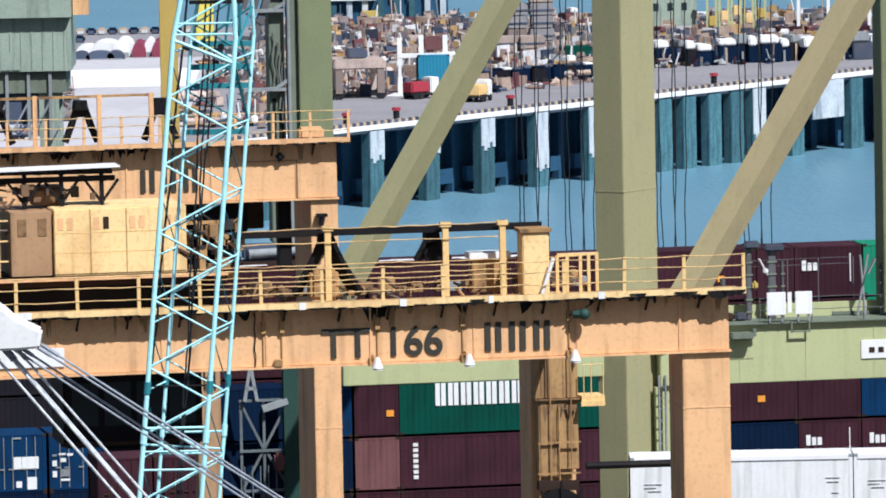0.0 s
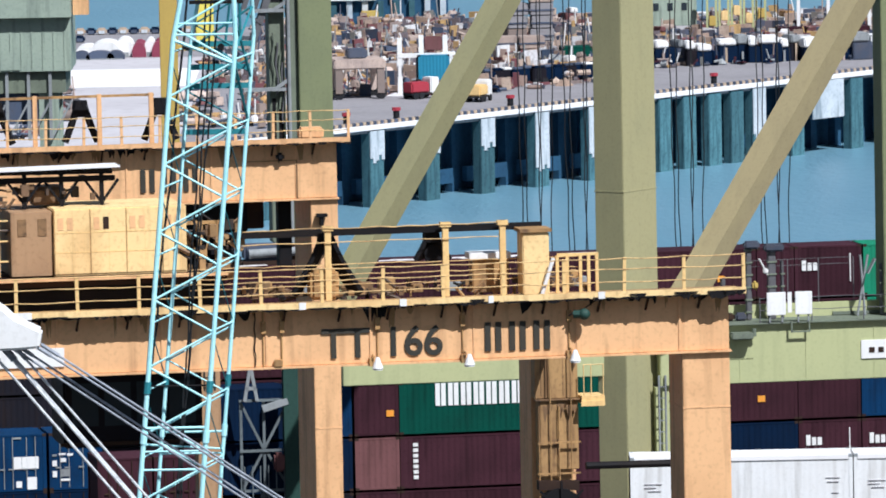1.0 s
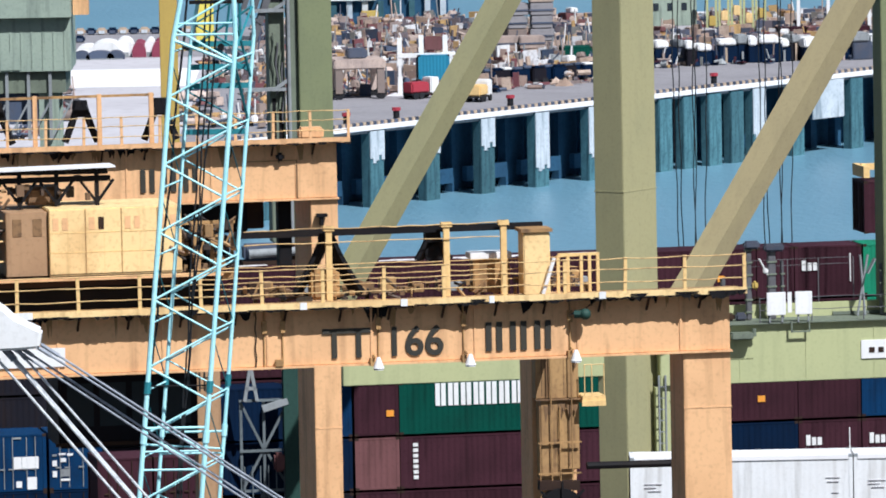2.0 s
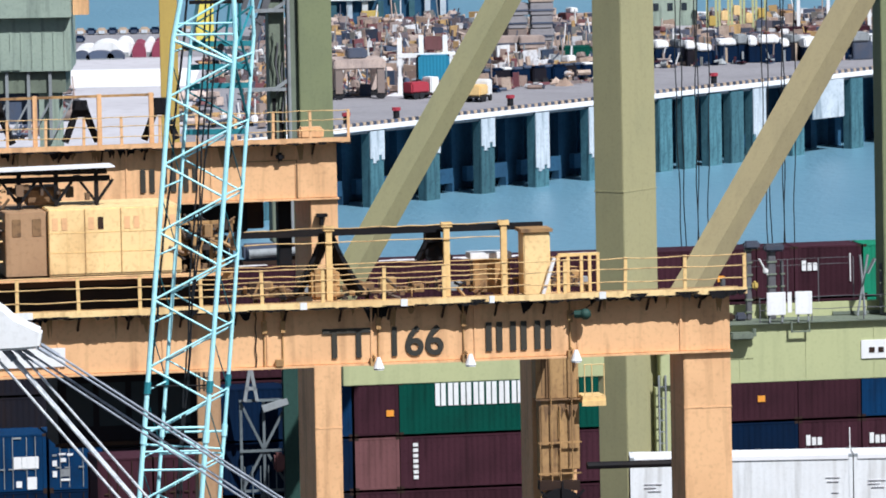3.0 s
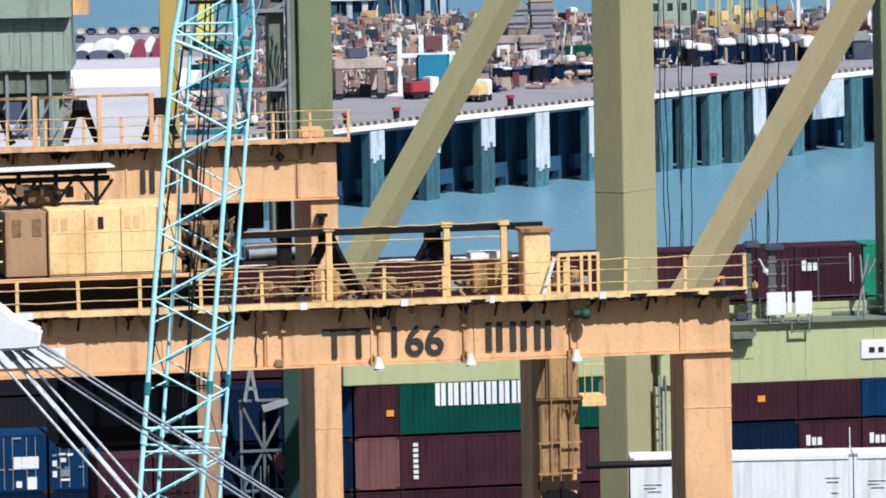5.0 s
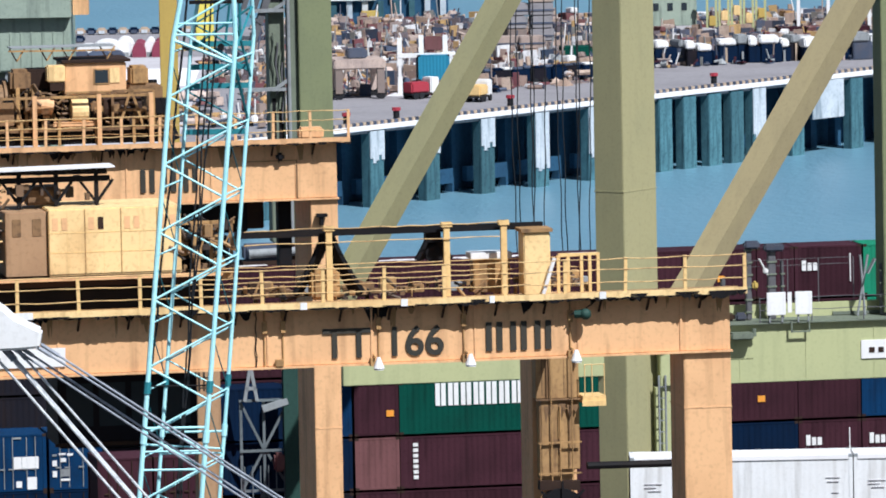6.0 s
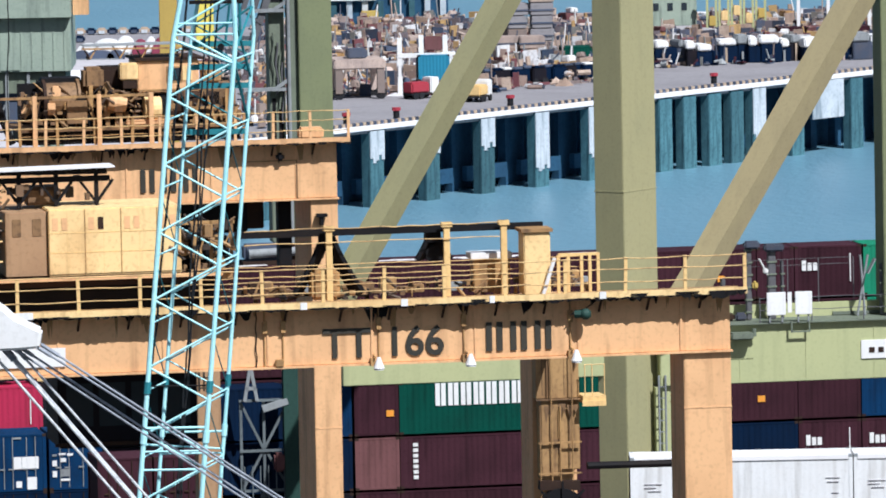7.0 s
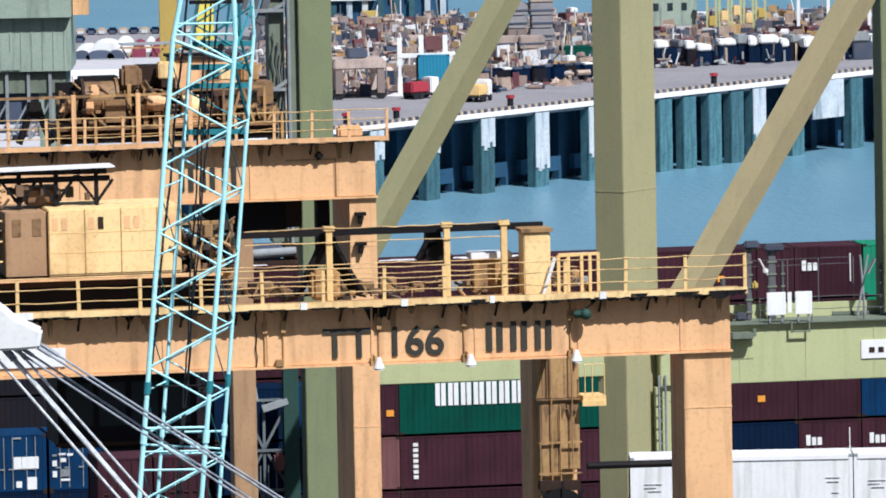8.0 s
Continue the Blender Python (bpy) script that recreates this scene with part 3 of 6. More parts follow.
def near_trolley():
    t = thing("crane_trolley", "pale yellow trolley machinery house on the gantry girders", "crane trolley", NEAR_AT @ pose(-20, 0, 26.3))
    part("base_frame", B(-3.5, 5.2, 1.3, 4.6, 0.66, 0.9, bevel=0.03), "grime", t)
    for x in (-2.8, 0.3, 2.5, 4.6):
        for y in (2.1, 4.3):
            bm = bmesh.new()
            bmesh.ops.create_cone(bm, cap_ends=True, segments=18, radius1=0.3, radius2=0.3, depth=0.2, matrix=Matrix.Translation((x, y, 0.34)) @ Matrix.Rotation(radians(90), 4, "X"))
            part("wheel", bm, "black", t)
    # black block that fills the dark void below the house
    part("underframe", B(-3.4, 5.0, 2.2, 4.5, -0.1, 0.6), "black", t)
    house = part("house", B(0.1, 4.05, 1.6, 4.5, 0.92, 2.92, bevel=0.03), "house", t)
    for i in range(4):
        x0, x1 = 0.12 + i * 1.07, min(0.12 + (i + 1) * 1.07, 4.05)
        part("panel", B(x0 + 0.012, x1 - 0.012, 1.57, 1.6, 1.0, 2.88, bevel=0.008), "house", house)
        for k, dx in enumerate((0.10, 0.38)):
            if x0 + dx + 0.17 < x1:
                part("louvre", B(x0 + dx, x0 + dx + 0.17, 1.558, 1.571, 2.30, 2.66), "grime" if (i, k) == (1, 1) else "girder", house)
        part("strap", B(x0 - 0.012, x0 + 0.010, 1.56, 1.6, 0.98, 2.9), "rusty", house)
        part("strap", B(x0 + 0.54, x0 + 0.555, 1.566, 1.6, 1.0, 2.2), "yellow", house)
    for z in (1.62, 2.2):
        part("strap", B(0.1, 4.05, 1.562, 1.572, z, z + 0.025), "yellow", house)
    # shade on the cabinet is part of its brown colour
    part("side_cabinet", B(-1.15, 0.08, 1.7, 4.8, 0.95, 2.85, bevel=0.02), "tan_leg", t, "weathered brown side cabinet with shade put into its colour")
    for x in (-0.95, -0.35):
        part("louvre", B(x, x + 0.26, 1.68, 1.7, 2.15, 2.65), "machine", t)
    # canopy on struts
    roof = part("canopy", B(-4.2, 2.25, 2.2, 3.3, 4.03, 4.08), "reefer", t, "thin white sunshade roof")
    roof.rotation_euler = (0, radians(-0.6), 0)
    bm = bmesh.new()
    bar(bm, (-4.1, 2.6, 3.72), (2.1, 2.6, 3.72), 0.16)
    for x in (-2.6, -0.6, 0.5, 1.7):
        bar(bm, (x, 2.6, 2.9), (x, 2.6, 4.0), 0.12)
        bar(bm, (x, 2.6, 3.0), (x - 0.5, 2.6, 3.68), 0.08)
        bar(bm, (x, 2.6, 3.0), (x + 0.5, 2.6, 3.68), 0.08)
    for i in range(12):
        bar(bm, (-4 + i * 0.52, 2.3, 4.0), (-4 + i * 0.52, 3.2, 4.0), 0.07)
    bar(bm, (-4.1, 3.2, 3.9), (2.1, 3.2, 3.9), 0.12)
    bar(bm, (-4.1, 2.4, 3.98), (2.0, 2.4, 3.9), 0.08)
    part("canopy_truss", bm, "black", t, "black steel struts")
    part("motor", B(-0.4, 0.7, 2.8, 3.8, 2.95, 3.5, bevel=0.1), "machine", t)
    bm = bmesh.new()
    for x in (-2.4, -1.5):
        tube(bm, (x, 1.9, 0.95), (x, 1.9, 3.6), 0.05)
    for z in (1.4, 2.0, 2.6):
        tube(bm, (-3.4, 1.9, z), (-1.2, 1.9, z), 0.03)
    part("guard_rail", bm, "yellow", t)
    part("drum", tube(bmesh.new(), (-3.3, 3.2, 1.9), (-1.5, 3.2, 1.9), 0.7, 20), "black", t)
    # driver's cabin hanging below the girders
    cab = part("driver_cabin", B(0.75, 4.95, 5.0, 7.6, -4.55, -1.75, bevel=0.08), "charcoal", t, "black driver's cabin hanging under the trolley")
    for i in range(4):
        part("cabin_window", B(1.0 + i * 0.98, 1.8 + i * 0.98, 4.97, 4.995, -3.9, -2.6), "glass", cab)
    for x in (1.2, 4.6):
        part("hanger", bar(bmesh.new(), (x, 5.6, -1.8), (x, 4.6, 0.7), 0.25), "grime", t)
    part("cabin_rail", bar(bmesh.new(), (0.6, 4.7, -4.4), (5.1, 4.7, -4.4), 0.1), "grime", t)
    for x in (5.05, 5.2, 5.36):
        part("ladder_bar", bar(bmesh.new(), (x, 5.2, -3.0), (x, 5.2, -1.9), 0.05), "grey", t)
    for z in (-2.9, -2.6, -2.3, -2.0):
        part("ladder_bar", bar(bmesh.new(), (5.02, 5.2, z), (5.4, 5.2, z), 0.04), "grey", t)
    # lattice support towards the end of the trolley
    bm = bmesh.new()
    for x in (4.5, 5.0, 5.6):
        bar(bm, (x, 2.0, 0.9), (x, 2.0, 2.4), 0.1)
    bar(bm, (4.1, 2.0, 2.35), (5.7, 2.0, 2.35), 0.1)
    part("end_frame", bm, "rusty", t)
    part("hoist_guard", B(4.2, 5.6, 2.4, 3.6, 0.95, 1.9, bevel=0.05), "black", t)
    part("sill", B(-3.5, 5.2, 1.15, 1.3, 0.84, 0.94), "girder", t)
    # black sheet in place of the shade under the trolley
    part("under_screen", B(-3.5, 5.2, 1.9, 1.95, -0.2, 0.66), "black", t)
    return t


TROLLEY = near_trolley()


def machine_bits(parent, count, x, y, z, seed, size=(0.06, 0.35)):
    """Small fittings too many to tell apart: brackets, hoses, bolts, boxes."""
    rng = random.Random(seed)
    bm = bmesh.new()
    for i in range(count):
        a, b, c = rng.uniform(*x), rng.uniform(*y), rng.uniform(*z)
        if rng.random() < 0.6:
            w, h = rng.uniform(*size), rng.uniform(*size)
            box(bm, a, a + w, b, b + rng.uniform(*size), c, c + h)
        else:
            tube(bm, (a, b, c), (a + rng.uniform(-0.6, 0.6), b, c + rng.uniform(-0.3, 0.5)), rng.uniform(0.02, 0.06), 6)
    ob = part("machine_clutter", bm, "oily", parent, "oily small fittings and hoses")
    ob["kind"] = "stuff"


machine_bits(TROLLEY, 90, (4.1, 5.6), (1.4, 2.6), (0.6, 2.2), 5)
machine_bits(TROLLEY, 60, (-3.6, -1.2), (1.6, 2.6), (0.6, 3.2), 6)
machine_bits(TROLLEY, 16, (-1.5, 1.5), (2.4, 3.4), (2.95, 3.7), 7)
machine_bits(near, 130, (-15, -4), (1.2, 3.0), (26.2, 26.55), 8, (0.05, 0.25))
part("cable", poly_tube(bmesh.new(), [Vector((-14.25 + 0.02 * math.sin(i * 1.7), -0.06, 26.1 - i * 0.16)) for i in range(11)], 0.018), "black", near, "thin black hanging cable")
part("cable", poly_tube(bmesh.new(), [Vector((-4.9 + 0.1 * i, -0.3, 25.7 + 0.05 * i + 0.03 * math.sin(i))) for i in range(9)], 0.02), "black", near, "thin black cable")

BACK_AT = pose(-3.79, 306, 0, 0, 0, YARD)
back_crane = gantry("gantry_crane", "peach gantry crane with bare end panel, farther down the yard", BACK_AT, 30, (24.6, 26.62), 0.98, 3.6, 25.0, 1.36, 17, "girder", "girder", True)
name_bars(back_crane, -7.2, 25.0, 2.35, 0.85, 3, "letters", y=-0.037, gap=0.34)


def back_fittings(g):
    part("end_panel", B(-1.45, -0.02, -0.03, -0.002, 24.62, 26.0, bevel=0.01), "girder", g)
    for x in (-0.62,):
        for z in (23.62, 22.54):
            bm = bmesh.new()
            box(bm, x - 0.2, x + 0.2, -0.3, -0.05, z + 0.3, z + 0.42)
            box(bm, x - 0.06, x + 0.06, -0.25, 0.02, z, z + 0.3)
            part("leg_lamp", bm, "black", g, "dark T-shaped lamp bracket")
    for cx in (-9.1, -12.2, -6.2):
        for k in (-1, 1):
            pts = [Vector((cx + k * (0.1 + 0.5 * (i / 7) ** 1.3), 1.5, 28.3 - 1.5 * i / 7)) for i in range(8)]
            part("festoon_cable", poly_tube(bmesh.new(), pts, 0.13), "black", g, "black hanging festoon cable")
        part("cable_carrier", B(cx - 0.25, cx + 0.25, 1.4, 1.9, 27.7, 28.3, bevel=0.05), "black", g)
    for x in (-10.85, -8.5, -6.6):
        part("frame_post", B(x - 0.08, x + 0.08, 0.9, 1.05, 26.7, 28.55), "girder", g)
    part("upper_rail", bar(bmesh.new(), (-14, 0.95, 28.48), (-6.5, 0.95, 28.48), 0.09), "rusty", g)
    part("end_buffer", B(-1.3, -0.4, 0.2, 0.8, 26.72, 27.15, bevel=0.08), "girder", g)
    part("lamp", B(-2.25, -1.95, -0.3, -0.04, 26.0, 26.3, bevel=0.08), "black", g)
    part("operator_cabin", B(-6.2, -3.05, 1.6, 3.6, 23.3, 24.55, bevel=0.05), "black", g, "dark hanging cabin under the girder")
    part("cabin_bracket", B(-3.04, -2.4, 1.9, 2.2, 23.4, 24.5, bevel=0.03), "grime", g)
    part("cable_duct", B(-1.98, -1.5, 1.2, 1.8, 22.0, 24.55, bevel=0.03), "black", g, "black cable duct beside the leg")
    part("joint", B(-0.98, 0.02, -0.02, 0.018, 24.52, 24.58), "machine", g)
    part("joint", B(-1.5, -1.46, -0.06, -0.036, 24.62, 26.0), "machine", g)
    part("joint", B(-3.3, -1.46, -0.06, -0.036, 25.98, 26.02), "rusty", g)


back_fittings(back_crane)


def back_trolley():
    t = thing("crane_trolley", "open rusty yellow trolley with hoist drums and motors", "crane trolley", BACK_AT @ pose(-20, 0, 26.72))
    rng = random.Random(21)
    part("base_frame", B(0, 8.2, 1.2, 4.8, 0.5, 0.62), "machine", t)
    # black sheet added behind the gear as its shade
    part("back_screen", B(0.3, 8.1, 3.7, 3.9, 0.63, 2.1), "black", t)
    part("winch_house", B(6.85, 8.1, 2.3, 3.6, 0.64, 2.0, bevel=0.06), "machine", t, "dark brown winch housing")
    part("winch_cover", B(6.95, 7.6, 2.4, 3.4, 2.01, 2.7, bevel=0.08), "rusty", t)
    # black sheet and block for the shaded void under the deck
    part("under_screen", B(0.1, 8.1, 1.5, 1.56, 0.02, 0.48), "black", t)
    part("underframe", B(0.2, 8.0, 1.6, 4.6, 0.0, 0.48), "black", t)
    # control cabin under a thin sunshade
    cabin = part("cabin", B(4.5, 6.75, 2.2, 4.4, 1.72, 2.9, bevel=0.04), "girder", t, "orange-brown control cabin")
    part("window", B(5.6, 6.08, 2.17, 2.197, 2.15, 2.62), "glass", cabin)
    part("window_frame", B(5.55, 6.13, 2.175, 2.19, 2.1, 2.67), "rusty", cabin)
    part("panel", B(6.15, 6.5, 2.17, 2.197, 2.15, 2.68), "house", cabin)
    part("cabin_roof", B(4.4, 6.9, 2.1, 4.5, 2.91, 3.0), "grime", cabin)
    part("seam", B(4.5, 6.75, 2.18, 2.196, 1.80, 1.86), "rusty", cabin)
    part("box_cover", B(3.8, 4.46, 1.7, 2.3, 2.25, 2.86, bevel=0.05), "house", t, "sunlit yellow box cover")
    part("box_bracket", B(3.9, 4.4, 1.75, 2.3, 1.95, 2.24), "grime", t)
    part("canopy", B(2.6, 6.35, 2.4, 3.5, 3.46, 3.50), "grey", t, "thin grey sunshade")
    for x in (2.8, 3.9, 4.7, 6.1):
        part("canopy_strut", bar(bmesh.new(), (x, 2.5, 3.0), (x - 0.25, 2.5, 3.46), 0.05), "grime", t)
        part("canopy_strut", bar(bmesh.new(), (x, 2.5, 3.0), (x + 0.3, 2.5, 3.46), 0.05), "rusty", t)
    part("canopy_rail", bar(bmesh.new(), (2.5, 2.45, 3.38), (6.4, 2.45, 3.32), 0.06), "rusty", t)
    # hoist gear, dark at the far end
    part("drum_frame", B(0.95, 2.55, 2.4, 3.6, 0.64, 2.35, bevel=0.12), "black", t, "black hoist drum frame")
    part("drum", tube(bmesh.new(), (1.05, 2.1, 1.6), (2.2, 2.1, 1.6), 0.62, 20), "machine", t, "oily brown hoist drum")
    part("drum_rim", tube(bmesh.new(), (0.95, 2.1, 1.6), (1.06, 2.1, 1.6), 0.74, 20), "grime", t)
    part("drum_rim", tube(bmesh.new(), (2.2, 2.1, 1.6), (2.3, 2.1, 1.6), 0.74, 20), "machine", t)
    part("panel", B(1.75, 2.5, 1.3, 1.4, 0.75, 1.6, bevel=0.02), "machine", t, "brown guard panel")
    part("gearbox", B(2.45, 3.2, 1.7, 2.6, 1.95, 2.75, bevel=0.12), "machine", t)
    part("dark_housing", B(3.1, 4.5, 2.4, 3.6, 1.9, 2.7, bevel=0.1), "grime", t)
    part("gearbox", B(2.5, 3.9, 2.4, 3.3, 0.64, 2.2, bevel=0.1), "black", t)
    for x, w, z in ((2.62, 0.14, 2.1), (2.95, 0.10, 1.9), (3.2, 0.16, 2.2), (3.55, 0.12, 1.8)):
        part("column", B(x, x + w, 1.6, 1.75, 0.62, z), "rusty", t)
    part("motor", tube(bmesh.new(), (3.3, 1.6, 1.5), (3.95, 1.6, 1.38), 0.3, 14), "girder", t)
    part("motor", tube(bmesh.new(), (4.6, 1.5, 1.2), (5.2, 1.5, 1.2), 0.45, 18), "house", t, "cream-painted round motor cover")
    part("motor_foot", B(4.55, 5.25, 1.2, 1.9, 0.64, 0.8), "grime", t)
    part("cross_beam", B(3.9, 5.6, 1.15, 1.4, 0.66, 0.84, bevel=0.03), "girder", t, "tan cross beam")
    # black block in place of the shaded gap behind the drum
    part("void_cover", B(5.25, 7.5, 2.3, 3.6, 0.64, 1.7), "black", t)
    part("drum", tube(bmesh.new(), (5.8, 2.0, 1.25), (7.2, 2.0, 1.25), 0.5, 18), "grime", t)
    for (x0, z0), (x1, z1) in (((6.35, 0.64), (6.75, 1.9)), ((7.2, 0.64), (6.8, 1.9)), ((6.1, 1.9), (7.6, 1.9)), ((6.1, 0.64), (6.1, 1.9)), ((7.6, 0.64), (7.6, 1.9)), ((6.3, 1.2), (7.25, 1.2))):
        part("a_frame", bar(bmesh.new(), (x0, 1.35, z0), (x1, 1.35, z1), 0.09), "rusty", t)
    for i in range(70):
        x, y, z = rng.uniform(0.1, 4.4), rng.uniform(1.3, 2.4), rng.uniform(0.64, 1.7)
        if rng.random() < 0.45:
            part("bracket", B(x, x + rng.uniform(0.1, 0.35), y, y + 0.2, z, z + rng.uniform(0.1, 0.5), bevel=0.02), rng.choice(("rusty", "machine", "machine", "black", "grime", "girder")), t)
        else:
            part("pipe", tube(bmesh.new(), (x, y, z), (x + rng.uniform(-0.3, 0.3), y, z + rng.uniform(0.2, 0.7)), rng.uniform(0.025, 0.06)), rng.choice(("rusty", "machine", "rusty", "girder", "black")), t)
    for i in range(22):
        x, z = rng.uniform(5.3, 8.0), rng.uniform(0.64, 1.3)
        part("bracket", B(x, x + rng.uniform(0.1, 0.4), 1.5, 1.7, z, z + rng.uniform(0.1, 0.35), bevel=0.02), rng.choice(("rusty", "machine", "black", "grime")), t)
    railing(t, 0, 8.2, 1.1, 0.0, 1.36, high=0.95, rails=(0.35, 0.62, 0.93), mat="rusty", seed=31)
    return t


BACK_TROLLEY = back_trolley()
machine_bits(BACK_TROLLEY, 150, (0.0, 4.4), (1.3, 2.6), (0.64, 1.9), 15, (0.05, 0.25))
machine_bits(BACK_TROLLEY, 60, (5.3, 8.0), (1.4, 2.2), (0.64, 1.4), 16, (0.05, 0.25))


# ---- ship-to-shore cranes ----
def shore_crane():
    c = thing("quay_crane", "tall olive-green quay crane with slanting braces and portal beam", "quay crane", pose(8.09, 372, 0, 0, 0, YARD), "quay cranes")
    # main leg, a box set cornerwise
    leg = part("leg", B(-1.3, 1.3, -0.76, 0.76, 1.2, 31, bevel=0.03), "olive", c)
    leg.rotation_euler = (0, 0, radians(44))
    for z in (19.2,):
        part("weld_band", B(-1.312, 1.312, -0.772, 0.772, z, z + 0.05), "olive", leg)
    part("bogie", B(-2.4, 2.4, -1.2, 1.2, 0, 1.2, bevel=0.1), "olive_dark", c)
    br = bmesh.new()
    bar(br, (1.78, -1.0, 13.4), (11.98, -1.0, 30.1), 1.22, 0.98, -33)
    part("brace", br, "khaki", c)
    beam = part("portal_beam", B(1.3, 34, -0.6, 1.2, 10.5, 13.1, bevel=0.03), "beam", c)
    for x in (4.9, 7.9, 11.0, 14.2):
        part("seam", B(x - 0.02, x + 0.02, -0.62, -0.602, 10.55, 13.05), "beam", beam)
    part("portal_beam", B(-12.9, -1.1, -0.6, 0.9, 11.05, 13.1, bevel=0.03), "beam", c)
    part("walkway", B(2, 34, -0.85, 1.4, 13.11, 13.17), "olive_dark", c)
    part("parapet", B(2, 34, 1.42, 1.6, 13.11, 13.78, bevel=0.02), "beam", c, "pale green parapet behind the walkway")
    part("parapet_cap", B(9.6, 34, 1.3, 1.66, 13.2, 13.34), "olive_dark", c)
    railing(c, 5.8, 34, -0.8, 13.17, 2.3, high=1.1, rails=(0.55, 1.08), mat="gunmetal", seed=41, post=0.02)
    for z in (15.45, 15.72):
        part("wire_rail", tube(bmesh.new(), (5.6, 1.5, z), (10.6, 1.5, z + 0.03), 0.012, 6), "gunmetal", c)
    for x in (7.6, 9.0, 10.6):
        part("rail_post", bar(bmesh.new(), (x, 1.5, 13.3), (x, 1.5, 15.75), 0.04), "gunmetal", c)
    for x0, x1 in ((6.07, 6.93), (7.36, 8.12)):
        board = part("notice_board", B(x0, x1, -1.0, -0.93, 13.5, 14.52, bevel=0.02), "white", c, "white notice board on the walkway rail")
        part("board_post", bar(bmesh.new(), (x0 + 0.15, -0.88, 13.17), (x0 + 0.15, -0.88, 14.4), 0.07), "grey", board)
        part("board_post", bar(bmesh.new(), (x1 - 0.15, -0.88, 13.17), (x1 - 0.15, -0.88, 14.4), 0.07), "grey", board)
    part("notice_strip", B(7.02, 7.2, -0.96, -0.92, 13.6, 14.5), "white", c)
    bracket = bmesh.new()
    for x in (7.2, 8.0):
        bar(bracket, (x, -0.9, 12.72), (x, -0.9, 13.2), 0.07)
    bar(bracket, (7.15, -0.9, 12.74), (8.05, -0.9, 12.74), 0.07)
    part("board_bracket", bracket, "olive_dark", c)
    part("name_plate", B(10.4, 13.0, -0.66, -0.605, 11.4, 12.22), "white", c, "white name plate")
    for i in range(5):
        part("name_bar", B(10.75 + i * 0.42, 11.0 + i * 0.42, -0.68, -0.662, 11.66, 11.9), "grime", c)
    bm = B(4.4, 5.4, -1.3, -0.62, 12.5, 12.8, bevel=0.05)
    tube(bm, (5.5, -0.9, 12.6), (5.5, -0.9, 12.95), 0.1)
    part("lamp_box", bm, "olive_dark", c)
    part("hatch", B(4.4, 5.5, -0.63, -0.604, 11.6, 12.35), "beam", c)
    bm = bmesh.new()
    for x in (1.2, 1.5):
        tube(bm, (x, -0.7, 1), (x, -0.7, 11), 0.05)
    for z in np.arange(1.5, 11, 0.5):
        bar(bm, (1.2, -0.7, z), (1.5, -0.7, z), 0.04)
    part("ladder", bm, "grey", c)
    part("lower_post", B(1.1, 1.9, -0.4, 0.5, 0.0, 10.45), "beam", c)
    # second leg farther along the portal
    leg2 = part("leg", B(11.7, 13.3, 0.2, 1.8, 13.3, 31, bevel=0.03), "olive_deep", c)
    bm = bmesh.new()
    for x, lean in ((10.55, 0.5), (10.9, -0.2), (12.0, 0.1)):
        tube(bm, (x, 0.6, 13.2), (x + lean, 0.6, 15.9), 0.055)
    part("stay", bm, "grey", c)
    # hoist gear standing on the walkway
    for x, w, h in ((5.5, 0.24, 3.4), (6.5, 0.34, 3.3), (4.35, 0.2, 1.9), (7.1, 0.1, 2.6), (11.6, 0.45, 2.3)):
        post = part("stanchion", B(x, x + w, 0.5, 0.8, 13.18, 13.18 + h, bevel=0.03), "gunmetal", c, "dull grey gear post")
        for k in range(int(h / 0.55)):
            part("clamp", B(x - 0.04, x + w + 0.04, 0.46, 0.84, 13.5 + k * 0.55, 13.57 + k * 0.55), "olive_dark", post)
    for x, w, z, mat in ((5.4, 0.7, 16.35, "dusk"), (6.3, 0.9, 16.2, "dusk"), (5.75, 0.25, 14.55, "mustard"), (4.2, 0.7, 13.18, "grime"), (4.95, 0.5, 13.18, "dusk")):
        part("lamp_housing", B(x, x + w, 0.3, 0.75, z, z + 0.35, bevel=0.08), mat, c)
    part("flag", bar(bmesh.new(), (6.05, 0.3, 15.9), (6.4, 0.3, 15.2), 0.28, 0.05), "white", c, "white slanting marker")
    part("flag", bar(bmesh.new(), (10.95, 0.3, 15.1), (11.3, 0.3, 15.75), 0.4, 0.05), "grey", c)
    part("white_lamp", B(6.2, 6.42, 0.1, 0.3, 15.25, 15.5, bevel=0.05), "white", c)
    return c


shore_crane()


